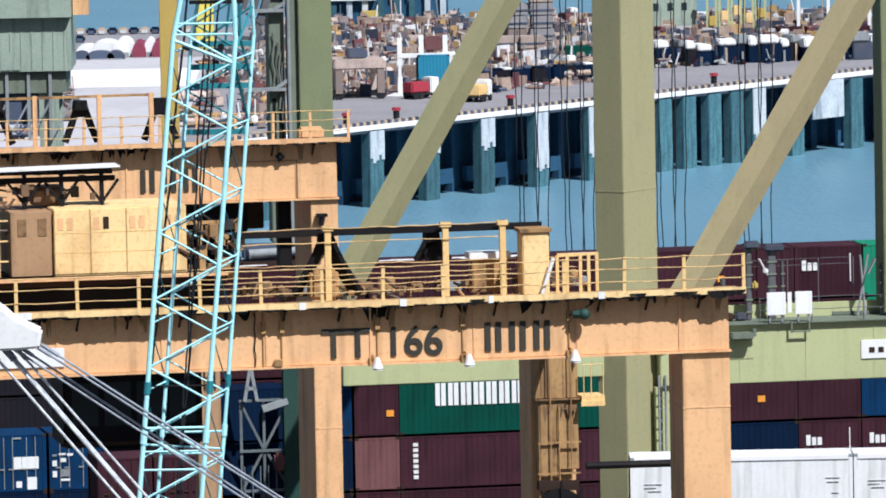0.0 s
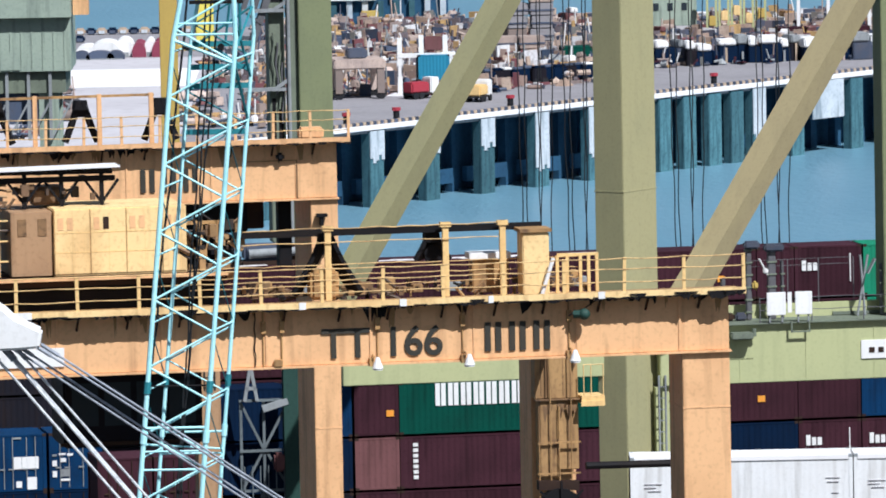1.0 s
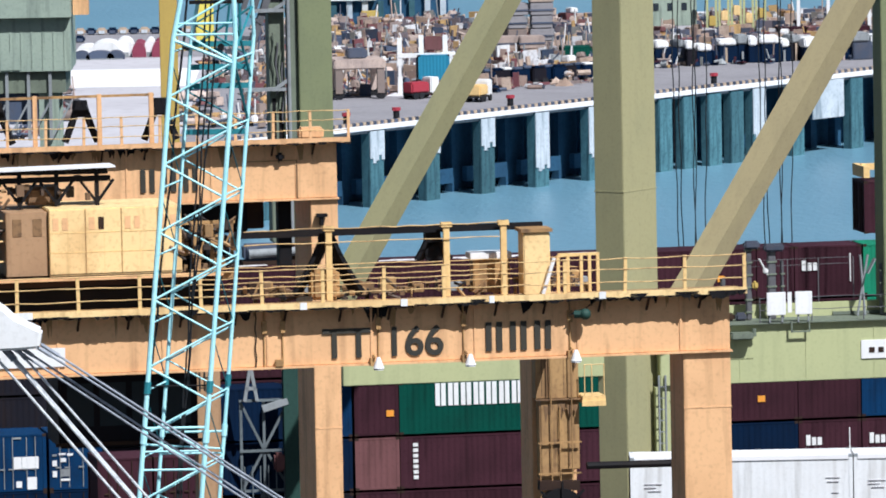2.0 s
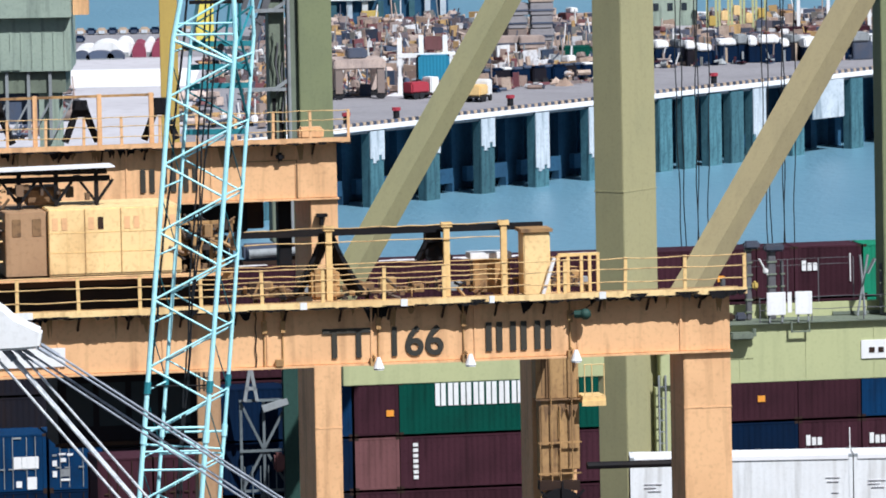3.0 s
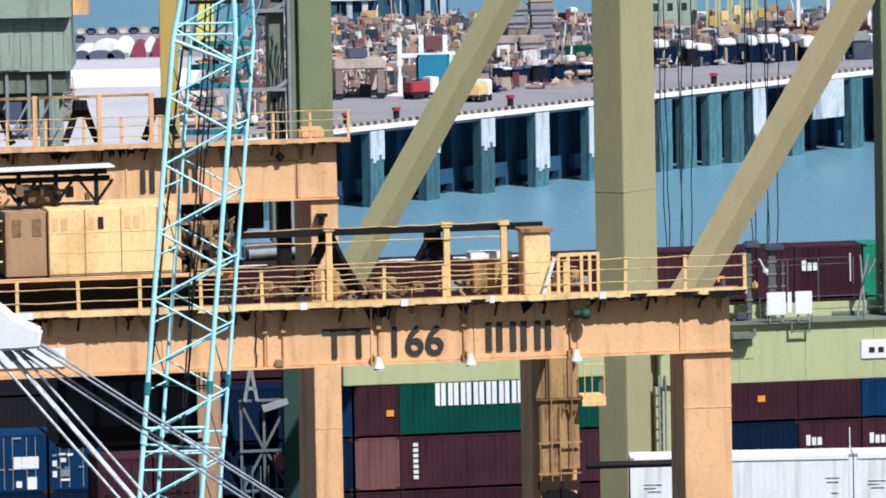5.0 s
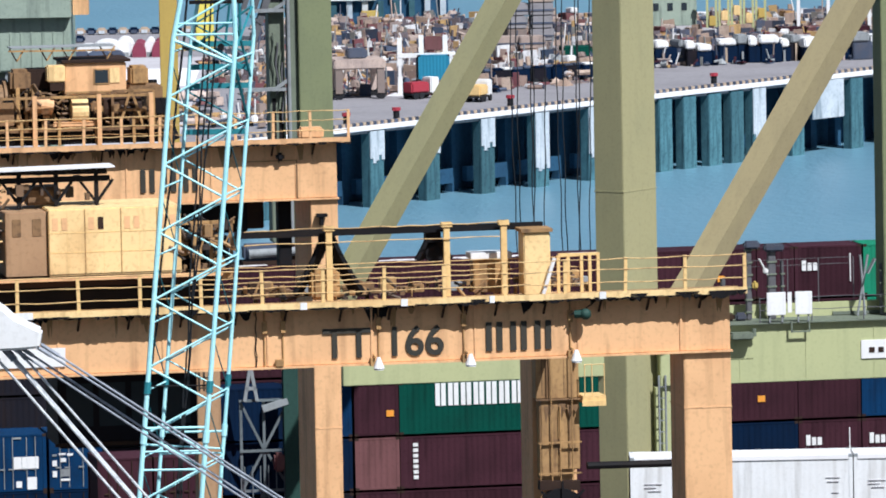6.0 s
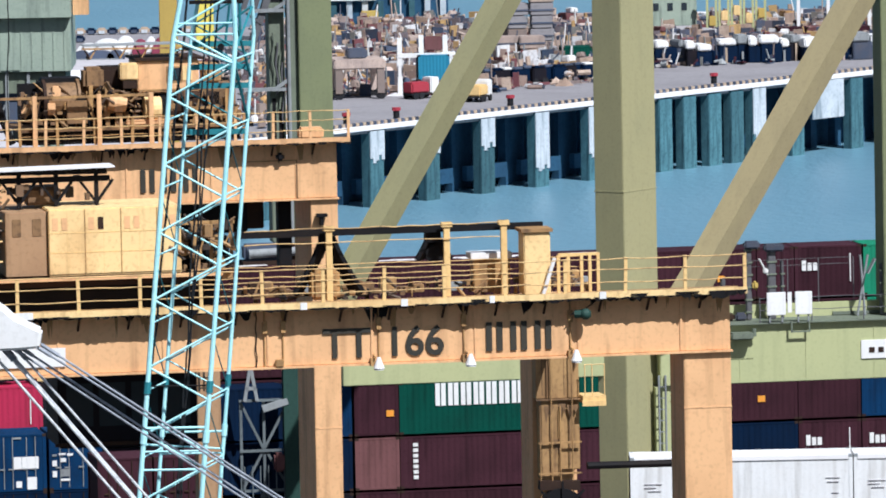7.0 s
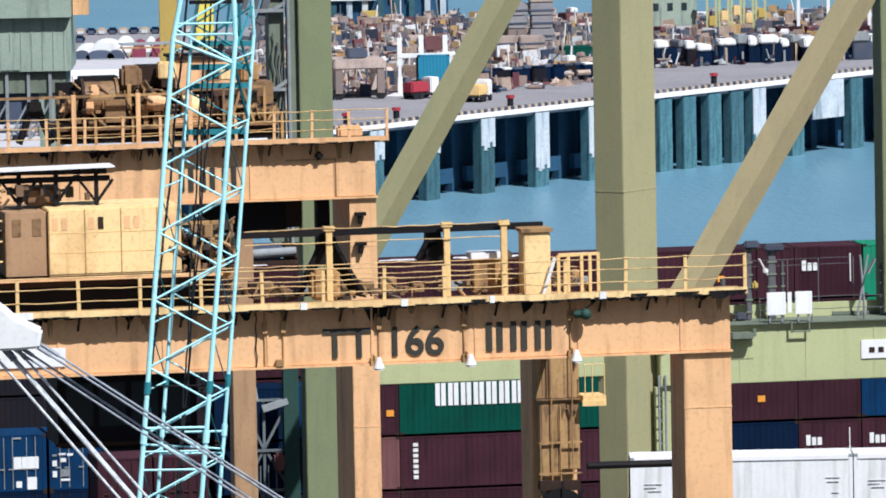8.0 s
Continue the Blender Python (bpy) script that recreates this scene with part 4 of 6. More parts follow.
def shore_crane_far():
    c = thing("quay_crane", "olive quay crane leg with stair tower and slanting brace", "quay crane", pose(-5.65, 385, 0, 0, 0, YARD), "quay cranes")
    part("leg", B(-0.75, 0.78, 0, 1.3, 0.8, 31, bevel=0.03), "olive_deep", c)
    part("bogie", B(-2, 2, -0.2, 1.6, 0, 0.8, bevel=0.1), "olive_dark", c)
    br = bmesh.new()
    bar(br, (0.08, 0.6, 11.9), (11.1, 0.6, 30.5), 1.16, 0.92, -33)
    part("brace", br, "olive", c)
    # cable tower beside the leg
    # dark strip added for the shaded side of the leg
    part("side_plate", B(-1.14, -0.77, 0.3, 1.25, 16, 31), "olive_dark", c, "dark green strip standing in for the leg's shaded side")
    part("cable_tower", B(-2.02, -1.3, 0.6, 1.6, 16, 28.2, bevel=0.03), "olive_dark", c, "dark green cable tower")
    for x0, x1, z0, z1 in ((-1.92, -1.75, 18.4, 22.6), (-1.62, -1.42, 18.4, 22.4), (-1.95, -1.4, 27.0, 28.0)):
        part("opening", B(x0, x1, 0.57, 0.604, z0, z1), "black", c)
    for k, x in enumerate((-1.86, -1.7, -1.56, -1.44)):
        pts = [Vector((x + 0.05 * math.sin(i * 0.9 + k), 0.45, 25.6 - 0.45 * k - i * (0.22 + 0.02 * k))) for i in range(11)]
        part("cable_loop", poly_tube(bmesh.new(), pts, 0.045), "gunmetal" if k % 2 else "olive_dark", c)
    part("riser", tube(bmesh.new(), (-1.2, 0.1, 16), (-1.2, 0.1, 31), 0.085, 8), "grey", c, "pale grey riser pipe")
    for z, x0 in ((26.55, -3.3), (22.95, -3.3), (19.2, -2.6)):
        deck = part("gangway", B(x0, -1.3, 0.2, 0.55, z, z + 0.16), "grey", c, "grey steel gangway")
        part("knee", bar(bmesh.new(), (-1.9, 0.3, z + 0.05), (-1.22, 0.2, z + 0.5), 0.16), "grey", deck)
        part("knee", bar(bmesh.new(), (x0 + 0.2, 0.3, z - 0.02), (x0 + 0.9, 0.3, z - 0.5), 0.1), "gunmetal", deck)
    for x in (-3.2, -2.7, -2.3):
        part("strut", bar(bmesh.new(), (x, 0.4, 26.7), (x + 0.5, 0.4, 28.3), 0.22), "gunmetal", c)
    part("strut", bar(bmesh.new(), (-2.9, 0.4, 25.0), (-2.0, 0.5, 27.4), 0.3), "gunmetal", c)
    return c


shore_crane_far()


def crane_house():
    h = thing("machinery_house", "grey-green clad crane machinery house with open gallery below", "machinery house", pose(-18.72, 430, 0))
    part("cladding", B(-9, 0, 0, 6, 21.0, 23.75, bevel=0.02), "greygreen", h)
    for x in np.arange(-8.6, -0.3, 0.55):
        part("rib", B(x, x + 0.06, -0.035, 0, 21.02, 23.7), "greygreen", h)
    part("door", B(-3.6, -2.6, -0.05, -0.036, 21.1, 22.0), "greygreen", h)
    part("upper_house", B(-9, 0.05, -0.5, 6, 23.76, 30, bevel=0.02), "greygreen", h)
    part("lower_floor", B(-9, -0.3, 0.3, 6, 19.9, 20.95), "olive_dark", h)
    bm = bmesh.new()
    for x in np.arange(-8.8, -0.5, 1.1):
        bar(bm, (x, 0.2, 17.5), (x, 0.2, 21), 0.16)
        bar(bm, (x, 0.2, 17.5), (x + 1.1, 0.2, 19.5), 0.1)
    part("gallery_frame", bm, "grey", h)
    for x in (-8.4, -1.2):
        for y in (1, 5):
            part("leg", B(x - 0.5, x + 0.5, y - 0.5, y + 0.5, 0, 19.9), "greygreen", h)
    # block added only to darken the space under the house
    part("gallery", B(-9, -0.9, 0.6, 5, 18.3, 19.88), "dusk", h, "slate-blue block added to darken the space below the house")
    part("hook_block", B(0.1, 0.9, 1, 2, 23.8, 25), "girder", h)
    return h


crane_house()

col = thing("crane_column", "mustard-yellow steel column of a yard crane", "crane column", pose(-13.75, 430, 0))
part("shaft", B(-0.45, 0.45, 0, 0.9, 0, 45, bevel=0.03), "mustard", col)
part("panel", B(1.4, 2.3, 0.3, 0.9, 22.2, 24.9, bevel=0.03), "lemon", col, "bright lemon panel")
part("outrigger", B(0.45, 2.4, 0.4, 0.7, 21.9, 22.2), "mustard", col)


# ---- lattice boom and pendant ropes close to the camera ----
def lattice_boom():
    t = thing("crawler_crane_boom", "cyan lattice boom of a crawler crane with dark hoist ropes", "crane boom", pose(-9.15, 200, 0, 0, 0, 0))
    # axis: leans to the right going up; x offset grows with z
    lean = 0.0955

    def at(u, v, z):
        k = 1.0 if z < 37.2 else max(0.55, 1 - (z - 37.2) * 0.16)
        return Vector((lean * z + 1.48 * (u - 0.5) * k + 0.40 * v + 0.05, 1.45 * v * k, z))

    chords = [(0, 0), (1, 0), (0, 1), (1, 1)]
    for u, v in chords:
        pts = [at(u, v, z) for z in (0.3, 12, 24, 32, 37.2, 40)]
        part("chord", poly_tube(bmesh.new(), pts, 0.060 if v == 0 else 0.047, 8), "cyan", t)
    # zigzag lacing; every second node lies on the same chord
    step, z_node = 0.803, 34.25
    lowest = -int((z_node - 0.8) / step)
    for i in range(lowest, 5):
        z, zb = z_node + i * step, z_node + 0.02 + i * step
        u0, u1 = (0, 1) if i % 2 == 0 else (1, 0)
        part("lacing", tube(bmesh.new(), at(u0, 0, z), at(u1, 0, z + step), 0.030, 6), "cyan", t)
        part("lacing", tube(bmesh.new(), at(u0, 1, zb), at(u1, 1, zb + step), 0.024, 6), "teal_dark" if z > 34.8 else "cyan", t)
        if i % 2 == 0:
            for u, d in ((0, 0.55), (1, 0.75)):
                part("side_strut", tube(bmesh.new(), at(u, 0, z - d), at(u, 1, z - d + 0.06), 0.024, 6), "cyan", t)
                part("side_strut", tube(bmesh.new(), at(u, 0, z - d - 0.2), at(u, 1, z - d - 1.5), 0.015, 6), "teal_dark", t)
    for z in (34.9, 36.45, 37.0, 36.0):
        part("cross_member", bar(bmesh.new(), at(0, 1, z), at(1, 1, z), 0.06, 0.13), "teal_dark", t)
    for z in (37.32, 37.58):
        part("cross_member", tube(bmesh.new(), at(0, 0, z), at(1, 0, z), 0.030, 6), "cyan", t)
    part("cross_member", bar(bmesh.new(), at(0, 0.5, 38.05), at(1, 0.5, 38.05), 0.09), "black", t)
    # doubled brace and dark diagonals of the tapered top section
    part("lacing", tube(bmesh.new(), at(0, 0, 37.2), at(1, 0, 36.62), 0.045, 6), "cyan", t)
    for (u0, v0, z0), (u1, v1, z1) in (((1, 0, 37.7), (1, 1, 36.2)), ((1, 1, 37.9), (1, 0, 36.9)), ((0, 1, 36.9), (1, 1, 37.9)), ((1, 0, 36.7), (1, 1, 35.2)), ((0.4, 1, 36.9), (1, 1, 36.3)), ((0.55, 1, 37.0), (0.6, 1, 38.3)), ((0.8, 1, 37.0), (0.75, 1, 38.3))):
        part("lacing", tube(bmesh.new(), at(u0, v0, z0), at(u1, v1, z1), 0.034, 6), "teal_dark", t)
    # joint between two boom sections: frames, lugs and pins
    for z, v, r in ((27.98, 0, 0.035), (27.42, 0, 0.026), (26.98, 0, 0.03), (27.72, 1, 0.03), (27.2, 1, 0.026)):
        part("joint_frame", tube(bmesh.new(), at(0, v, z), at(1, v, z), r, 6), "cyan", t)
    part("joint_frame", tube(bmesh.new(), at(0, 0, 27.6), at(1, 1, 27.3), 0.028, 6), "cyan", t)
    for u, v in chords:
        for z in (28.95, 27.75):
            part("lug", tube(bmesh.new(), at(u, v, z - 0.14), at(u, v, z + 0.14), 0.085 if v == 0 else 0.07, 8), "teal_dark" if z > 28 else "cyan", t)
    part("joint_frame", tube(bmesh.new(), at(0, 0.2, 28.95), at(1, 0.2, 28.95), 0.022, 6), "black", t)
    part("foot", B(-1.0, 1.2, -0.4, 1.8, 0, 0.5, bevel=0.05), "teal_dark", t)
    # ropes that hang along the boom
    for k, (x0, slope) in enumerate(((3.20, 0.117), (3.66, 0.078), (3.80, 0.086), (3.98, 0.108))):
        pts = [Vector((x0 + slope * (z - 38.2) + 0.02 * math.sin(z * 1.9 + k) + 0.008 * math.sin(z * 7.3 + 2 * k), 0.7, z)) for z in np.linspace(3, 40, 150)]
        part("hoist_rope", poly_tube(bmesh.new(), pts, 0.022 if k else 0.028, 6), "rope", t)
    for x, z in ((-0.35, 37.0), (0.45, 37.0)):
        bm = bmesh.new()
        bmesh.ops.create_cone(bm, cap_ends=True, segments=14, radius1=0.08, radius2=0.08, depth=0.12, matrix=Matrix.Translation((lean * z + x, 0.35, z)) @ Matrix.Rotation(radians(90), 4, "X"))
        part("sheave", bm, "black", t)
    return t


lattice_boom()


def pendant_head():
    t = thing("crane_mast_head", "white crane mast head with taut steel pendant ropes", "mast head", pose(-8.9, 170, 0))
    bm = bmesh.new()
    prof = [(-1.6, 34.6), (0.0, 33.84), (0.25, 33.6), (0.8, 33.33), (0.74, 32.98), (0.3, 32.95), (-1.6, 32.9)]
    a = [bm.verts.new((x, -0.35, z)) for x, z in prof]
    b = [bm.verts.new((x, 0.35, z)) for x, z in prof]
    bm.faces.new(a)
    bm.faces.new(b[::-1])
    for i in range(len(prof)):
        bm.faces.new((a[i], b[i], b[(i + 1) % len(prof)], a[(i + 1) % len(prof)]))
    bmesh.ops.recalc_face_normals(bm, faces=bm.faces)
    bmesh.ops.bevel(bm, geom=bm.edges[:], offset=0.05, segments=2, affect="EDGES")
    part("head_plate", bm, "white", t)
    part("mast", bar(bmesh.new(), (-1.2, 0, 33.6), (-6.5, 0, 0.0), 0.5, 0.5), "white", t)
    # ropes fan out and run down to the right
    lines = [((-0.07, 32.68), (2.26, 29.88), 0.030, 0.0, "steel"), ((0.24, 32.65), (2.51, 29.89), 0.032, 0.1, "steel"), ((0.31, 32.62), (2.57, 29.86), 0.030, 0.2, "steel"), ((0.66, 32.46), (2.71, 30.01), 0.027, 0.15, "steel"),
             ((1.16, 32.67), (5.45, 29.82), 0.024, -0.1, "dull_steel"), ((1.26, 32.70), (5.54, 29.83), 0.024, -0.05, "dull_steel"),
             ((0.59, 32.69), (4.76, 29.83), 0.024, 0.0, "dull_steel"), ((0.69, 32.73), (4.87, 29.85), 0.024, 0.05, "dull_steel")]
    for (x0, z0), (x1, z1), r, y, mat in lines:
        d = (Vector((x1, y, z1)) - Vector((x0, y, z0))).normalized()
        p = Vector((x0, y, z0)) - d * ((33.02 - z0) / -d.z)
        part("pendant_rope", tube(bmesh.new(), p, p + d * (p.z / -d.z), r, 8), mat, t, "taut grey steel rope")
        part("rope_socket", tube(bmesh.new(), p - d * 0.03, p + d * 0.4, r * 1.7, 8), "dull_steel", t)
    return t


pendant_head()


# ---- containers ----
def corrugated(x0, x1, z0, z1, y, depth, pitch=0.28):
    """One corrugated side wall in the plane y, with ribs pressed in by depth."""
    bm = bmesh.new()
    pts, x = [], x0
    while x < x1 - pitch * 0.99:
        pts += [(x, y), (x + pitch * 0.28, y), (x + pitch * 0.5, y + depth), (x + pitch * 0.78, y + depth)]
        x += pitch
    pts.append((x1, y))
    lo, hi = [bm.verts.new((a, b, z0)) for a, b in pts], [bm.verts.new((a, b, z1)) for a, b in pts]
    for i in range(len(pts) - 1):
        bm.faces.new((lo[i], lo[i + 1], hi[i + 1], hi[i]))
    return bm


MESHES = {}


def shared(key, make, mat):
    if (key, mat) not in MESHES:
        me = mesh_of(make(), key[0])
        me.materials.append(M[mat])
        MESHES[key, mat] = me
    return MESHES[key, mat]


def piece(key, make, mat, parent, label=""):
    ob = new(key[0], shared(key, make, mat))
    ob.parent = parent
    if label:
        ob["label"] = label
    return ob


def container(length, mat, label, m, high=2.59, group="stacked containers"):
    """A shipping container, x along its length, y=0 its front long side, doors at x=0."""
    t = thing("shipping_container", label, "shipping container", m, group)
    L, W, H = length, 2.438, high
    k = (L, H)
    rib = 0.003 if mat == "reefer" else 0.014

    def frame_mesh():
        bm = bmesh.new()
        for x in (0, L - 0.16):
            for y in (0, W - 0.16):
                box(bm, x, x + 0.16, y, y + 0.16, 0.02, H - 0.02)
        for z in (0.02, H - 0.10):
            for y in (0.01, W - 0.09):
                box(bm, 0.16, L - 0.16, y, y + 0.08, z, z + 0.09)
            for x in (0.01, L - 0.09):
                box(bm, x, x + 0.08, 0.16, W - 0.16, z, z + 0.09)
        return bm

    def roof():
        return box(bmesh.new(), 0.08, L - 0.08, 0.08, W - 0.08, H - 0.05, H - 0.015)

    def ends():
        bm = bmesh.new()
        for x in (0.03, L - 0.06):
            box(bm, x, x + 0.03, 0.16, W - 0.16, 0.1, H - 0.1)
        box(bm, 0.1, L - 0.1, 0.1, W - 0.1, 0.04, 0.1)
        return bm

    def rods():
        bm = bmesh.new()
        for y in (0.5, 0.9, 1.54, 1.94):
            tube(bm, (0.0, y, 0.12), (0.0, y, H - 0.12), 0.022, 6)
            box(bm, -0.03, 0.03, y - 0.05, y + 0.2, 1.0, 1.06)
        return bm

    piece(("frame", *k), frame_mesh, mat, t)
    piece(("side_wall", *k, 0), lambda: corrugated(0.16, L - 0.16, 0.11, H - 0.1, 0.02, rib), mat, t)
    piece(("side_wall", *k, 1), lambda: corrugated(0.16, L - 0.16, 0.11, H - 0.1, W - 0.06, rib), mat, t)
    piece(("roof", *k), roof, mat, t)
    piece(("end_wall", *k), ends, mat, t)
    for x in (-0.006, L - 0.172):
        for y in (-0.006, W - 0.172):
            for z in (0.0, H - 0.118):
                piece(("corner_casting",), lambda: box(bmesh.new(), 0, 0.178, 0, 0.178, 0, 0.118), "grime" if mat != "reefer" else "grey", t).location = (x, y, z)
    piece(("locking_rod", *k), rods, "grey" if mat == "blue" else "grime", t)
    return t


def marks(c, kind, L):
    """Plain bars where the owner's name and the code stand."""
    if kind == "name":
        for i in range(9):
            for d in (0.0, 0.28):
                part("name_bar", B(1.75 + i * 0.62 + d, 1.97 + i * 0.62 + d, -0.02, 0.012, 1.32, 2.4), "white", c)
    elif kind == "code":
        for i in range(7):
            part("code_bar", B(0.62, 0.86, -0.02, 0.012, 0.45 + i * 0.26, 0.62 + i * 0.26), "white", c)
    elif kind == "small":
        for i in range(3):
            part("name_bar", B(0.35 + i * 0.28, 0.56 + i * 0.28, -0.02, 0.012, H_SMALL, H_SMALL + (0.5 if i == 0 else 0.38)), "white", c)
        part("code_bar", B(L - 0.60, L - 0.55, -0.02, 0.012, 0.7, 2.1), "white", c)
    elif kind == "orange":
        part("sticker", B(L * 0.72, L * 0.72 + 0.36, -0.02, 0.012, 0.9, 1.2), "orange", c)


H_SMALL = 1.3
TEXT = {"charcoal": "dark charcoal corrugated shipping container", "maroon": "maroon corrugated steel shipping container, slightly faded", "green": "dark green corrugated container with white name bars",
        "navy": "dark navy corrugated shipping container", "blue": "blue steel container with white markings", "pinkish": "faded pinkish-maroon container",
        "reefer": "white refrigerated container with light stains", "bright_green": "bright green corrugated container", "crimson": "crimson container hanging from a spreader"}


def put(x, y, tier, length, mat, mark="", z=None, high=2.5):
    c = container(length, mat, TEXT[mat] + (" in a stack" if mat != "crimson" else ""), YARD_AT @ pose(x, y, tier * 2.6 if z is None else z), high)
    if mark:
        marks(c, mark, length)
    return c


# front row under the portal beams: three tiers
for x, L, mats in ((-9.0, 3.5, ("navy", "navy", "navy")), (-5.4, 3.02, ("charcoal", "navy", "blue")), (-2.25, 2.15, ("maroon", "pinkish", "maroon")), (-0.06, 12.19, ("maroon", "maroon", "green")),
                   (12.4, 7.02, ("maroon", "navy", "maroon")), (19.46, 3.08, ("maroon", "maroon", "maroon")), (22.6, 6.058, ("maroon", "maroon", "blue"))):
    for tier, mat in enumerate(mats):
        mark = ""
        if mat == "green":
            mark = "name"
        elif (x, tier) == (-0.06, 1):
            mark = "code"
        elif x > 19 and tier == 1:
            mark = "small"
        elif (x, tier) in ((12.4, 2), (-2.25, 2)):
            mark = "orange"
        put(x, 0, tier, L, mat, mark)
# white refrigerated boxes before the quay crane, three tiers
for x, L in ((7.81, 9.5), (17.36, 12.19)):
    for tier in range(3):
        c = container(L, "reefer", TEXT["reefer"] + " in a stack", pose(x, 359.5, tier * 2.92), 2.9)
        if tier == 2:
            part("top_rail", B(0.18, L - 0.18, -0.025, 0.008, 2.70, 2.87), "chalk", c)
            for k, (dx, dz, w) in enumerate(((0.6, 1.75, 0.75), (0.6, 1.6, 0.5), (0.75, 1.45, 0.55), (L - 1.15, 1.9, 0.6), (L - 1.1, 1.72, 0.5), (L - 0.9, 1.25, 0.3))):
                part("code_bar", B(dx, dx + w, -0.02, 0.012, dz, dz + 0.03), "pale_ground", c)
# high row near the water, five tiers
for x, L, top in ((-12.6, 12.19, "maroon"), (-0.2, 12.19, "maroon"), (12.1, 6.9, "maroon"), (19.05, 1.85, "maroon"), (20.95, 3.35, "maroon"), (24.4, 6.058, "bright_green")):
    for tier in range(5):
        c = put(x, 6.8, tier, L, top if tier > 2 else "maroon", "small" if tier == 4 and 20 < x < 24 else ("orange" if tier == 4 and x == 12.1 else ""))
        # white patches imitate sunlight along the edge of the top roofs
        if tier == 4 and x < 5:
            rng = random.Random(int(x * 10))
            for k in range(9):
                a = rng.uniform(0.3, L - 2.2)
                part("roof_dust", B(a, a + rng.uniform(0.3, 1.6), 0.12 + 0.2 * (k % 3), 0.3 + 0.2 * (k % 3), 2.486, 2.49 + rng.uniform(0.01, 0.07)), "chalk" if k % 3 else "reefer", c, "pale patch standing in for sunlight on the roof edge")



def top_plant():
    """Low machine set standing on the high stack."""
    t = thing("generator", "dull blue-grey generator set standing on the stacked containers", "generator", YARD_AT @ pose(-6.3, 7.2, 12.9))
    part("skid", B(0, 2.9, 0, 1.2, 0, 0.2), "grime", t)
    part("body", B(0.1, 2.0, 0.1, 1.1, 0.204, 1.0, bevel=0.12), "dusk", t)
    part("tank", tube(bmesh.new(), (0.3, 0.05, 0.55), (2.6, 0.05, 0.62), 0.22, 14), "grey", t)
    part("hood", B(2.05, 2.8, 0.1, 1.0, 0.204, 1.3, bevel=0.08), "grime", t)


top_plant()


def end_on(x, y, tier, mat, marked=(), label=None, length=6.058):
    """A container that turns its doors to the camera."""
    c = container(length, mat, label or TEXT[mat].replace(" with white markings", "") + ", doors to the lane", YARD_AT @ pose(x + 2.438, y, tier * 2.61, 0, 0, 90), 2.6)
    for y0, y1, z0, z1, m in marked:
        part("marking", B(-0.02, 0.025, y0, y1, z0, z1), m, c)
    return c


DOOR_A = ((1.14, 1.5, 1.03, 1.58, "white"), (0.36, 1.12, 1.03, 1.58, "white"), (1.14, 1.4, 0.19, 0.47, "white"), (0.46, 0.89, 0.09, 0.65, "white"), (1.14, 1.55, 2.40, 2.48, "grey"))
DOOR_B = ((1.35, 1.62, 1.56, 1.66, "white"), (1.7, 2.0, 1.6, 1.69, "white"), (2.1, 2.3, 1.55, 1.64, "grey"), (2.1, 2.3, 1.1, 1.36, "white"), (1.68, 1.93, 1.28, 1.46, "white"), (2.1, 2.3, 0.6, 0.88, "white"), (1.5, 1.93, 0.62, 0.95, "grey"), (1.5, 1.93, 0.42, 0.52, "white"))
for x, y, mat, door in ((-21.89, -17, "blue", DOOR_A), (-19.32, -17, "blue", DOOR_B), (-18.72, -28, "maroon", ()), (-16.2, -28, "maroon", ())):
    for tier in (0, 1, 2):
        end_on(x, y, tier, mat if tier == 2 or mat == "maroon" else "navy", door if tier == 2 else (), length=2.99 if tier == 2 else 6.058)
for tier in range(4):
    put(-15.4, 0, tier, 6.058, "charcoal")
    put(-27.8, 0, tier, 12.19, "charcoal")
    put(-9.0, 3.5, tier, 6.058, "navy" if tier < 2 else "maroon", "code" if tier == 3 else "")


def gear_frame():
    t = thing("lashing_frame", "dark green steel lashing frame with diagonal struts before the stacks", "steel frame", YARD_AT @ pose(-8.0, -1.6, 0))
    for x in (0.0, 1.1, 2.3):
        part("post", bar(bmesh.new(), (x, 0, 0), (x, 0, 7.3), 0.13), "weathered", t)
    for z in (0.6, 3.0, 4.9, 7.3):
        part("rail", bar(bmesh.new(), (-0.1, -0.1, z), (2.5, -0.1, z), 0.12), "weathered", t)
    for (a, b), (c, d) in (((0, 3.0), (1.1, 5.0)), ((1.1, 5.0), (2.3, 7.2)), ((0, 7.2), (1.1, 4.9)), ((2.3, 3.0), (1.1, 5.0)), ((0, 0.6), (1.1, 3.0)), ((2.3, 0.7), (1.1, 3.0))):
        part("strut", bar(bmesh.new(), (a, -0.02, b), (c, -0.02, d), 0.12), "weathered", t)
    for x in np.arange(0.1, 2.4, 0.38):
        part("ladder_bar", bar(bmesh.new(), (x, -0.25, 0.6), (x, -0.25, 4.2), 0.05), "weathered", t)
    for (a, b), (c, d) in (((0.15, 7.3), (0.45, 9.0)), ((0.75, 7.3), (0.45, 9.0)), ((0.2, 7.9), (0.7, 7.9))):
        part("cone_strut", bar(bmesh.new(), (a, -0.3, b), (c, -0.3, d), 0.16), "grey", t)
    part("gantry_arm", bar(bmesh.new(), (1.0, -0.3, 6.9), (2.2, -0.3, 7.25), 0.3), "grey", t)
    part("float", B(1.5, 2.0, -0.5, -0.12, 3.9, 4.8, bevel=0.1), "pinkish", t, "faded pink float")
    part("green_post", B(2.02, 2.74, -0.4, 0.1, 0, 9.2), "bottle", t, "dark bottle-green post")
    return t


gear_frame()

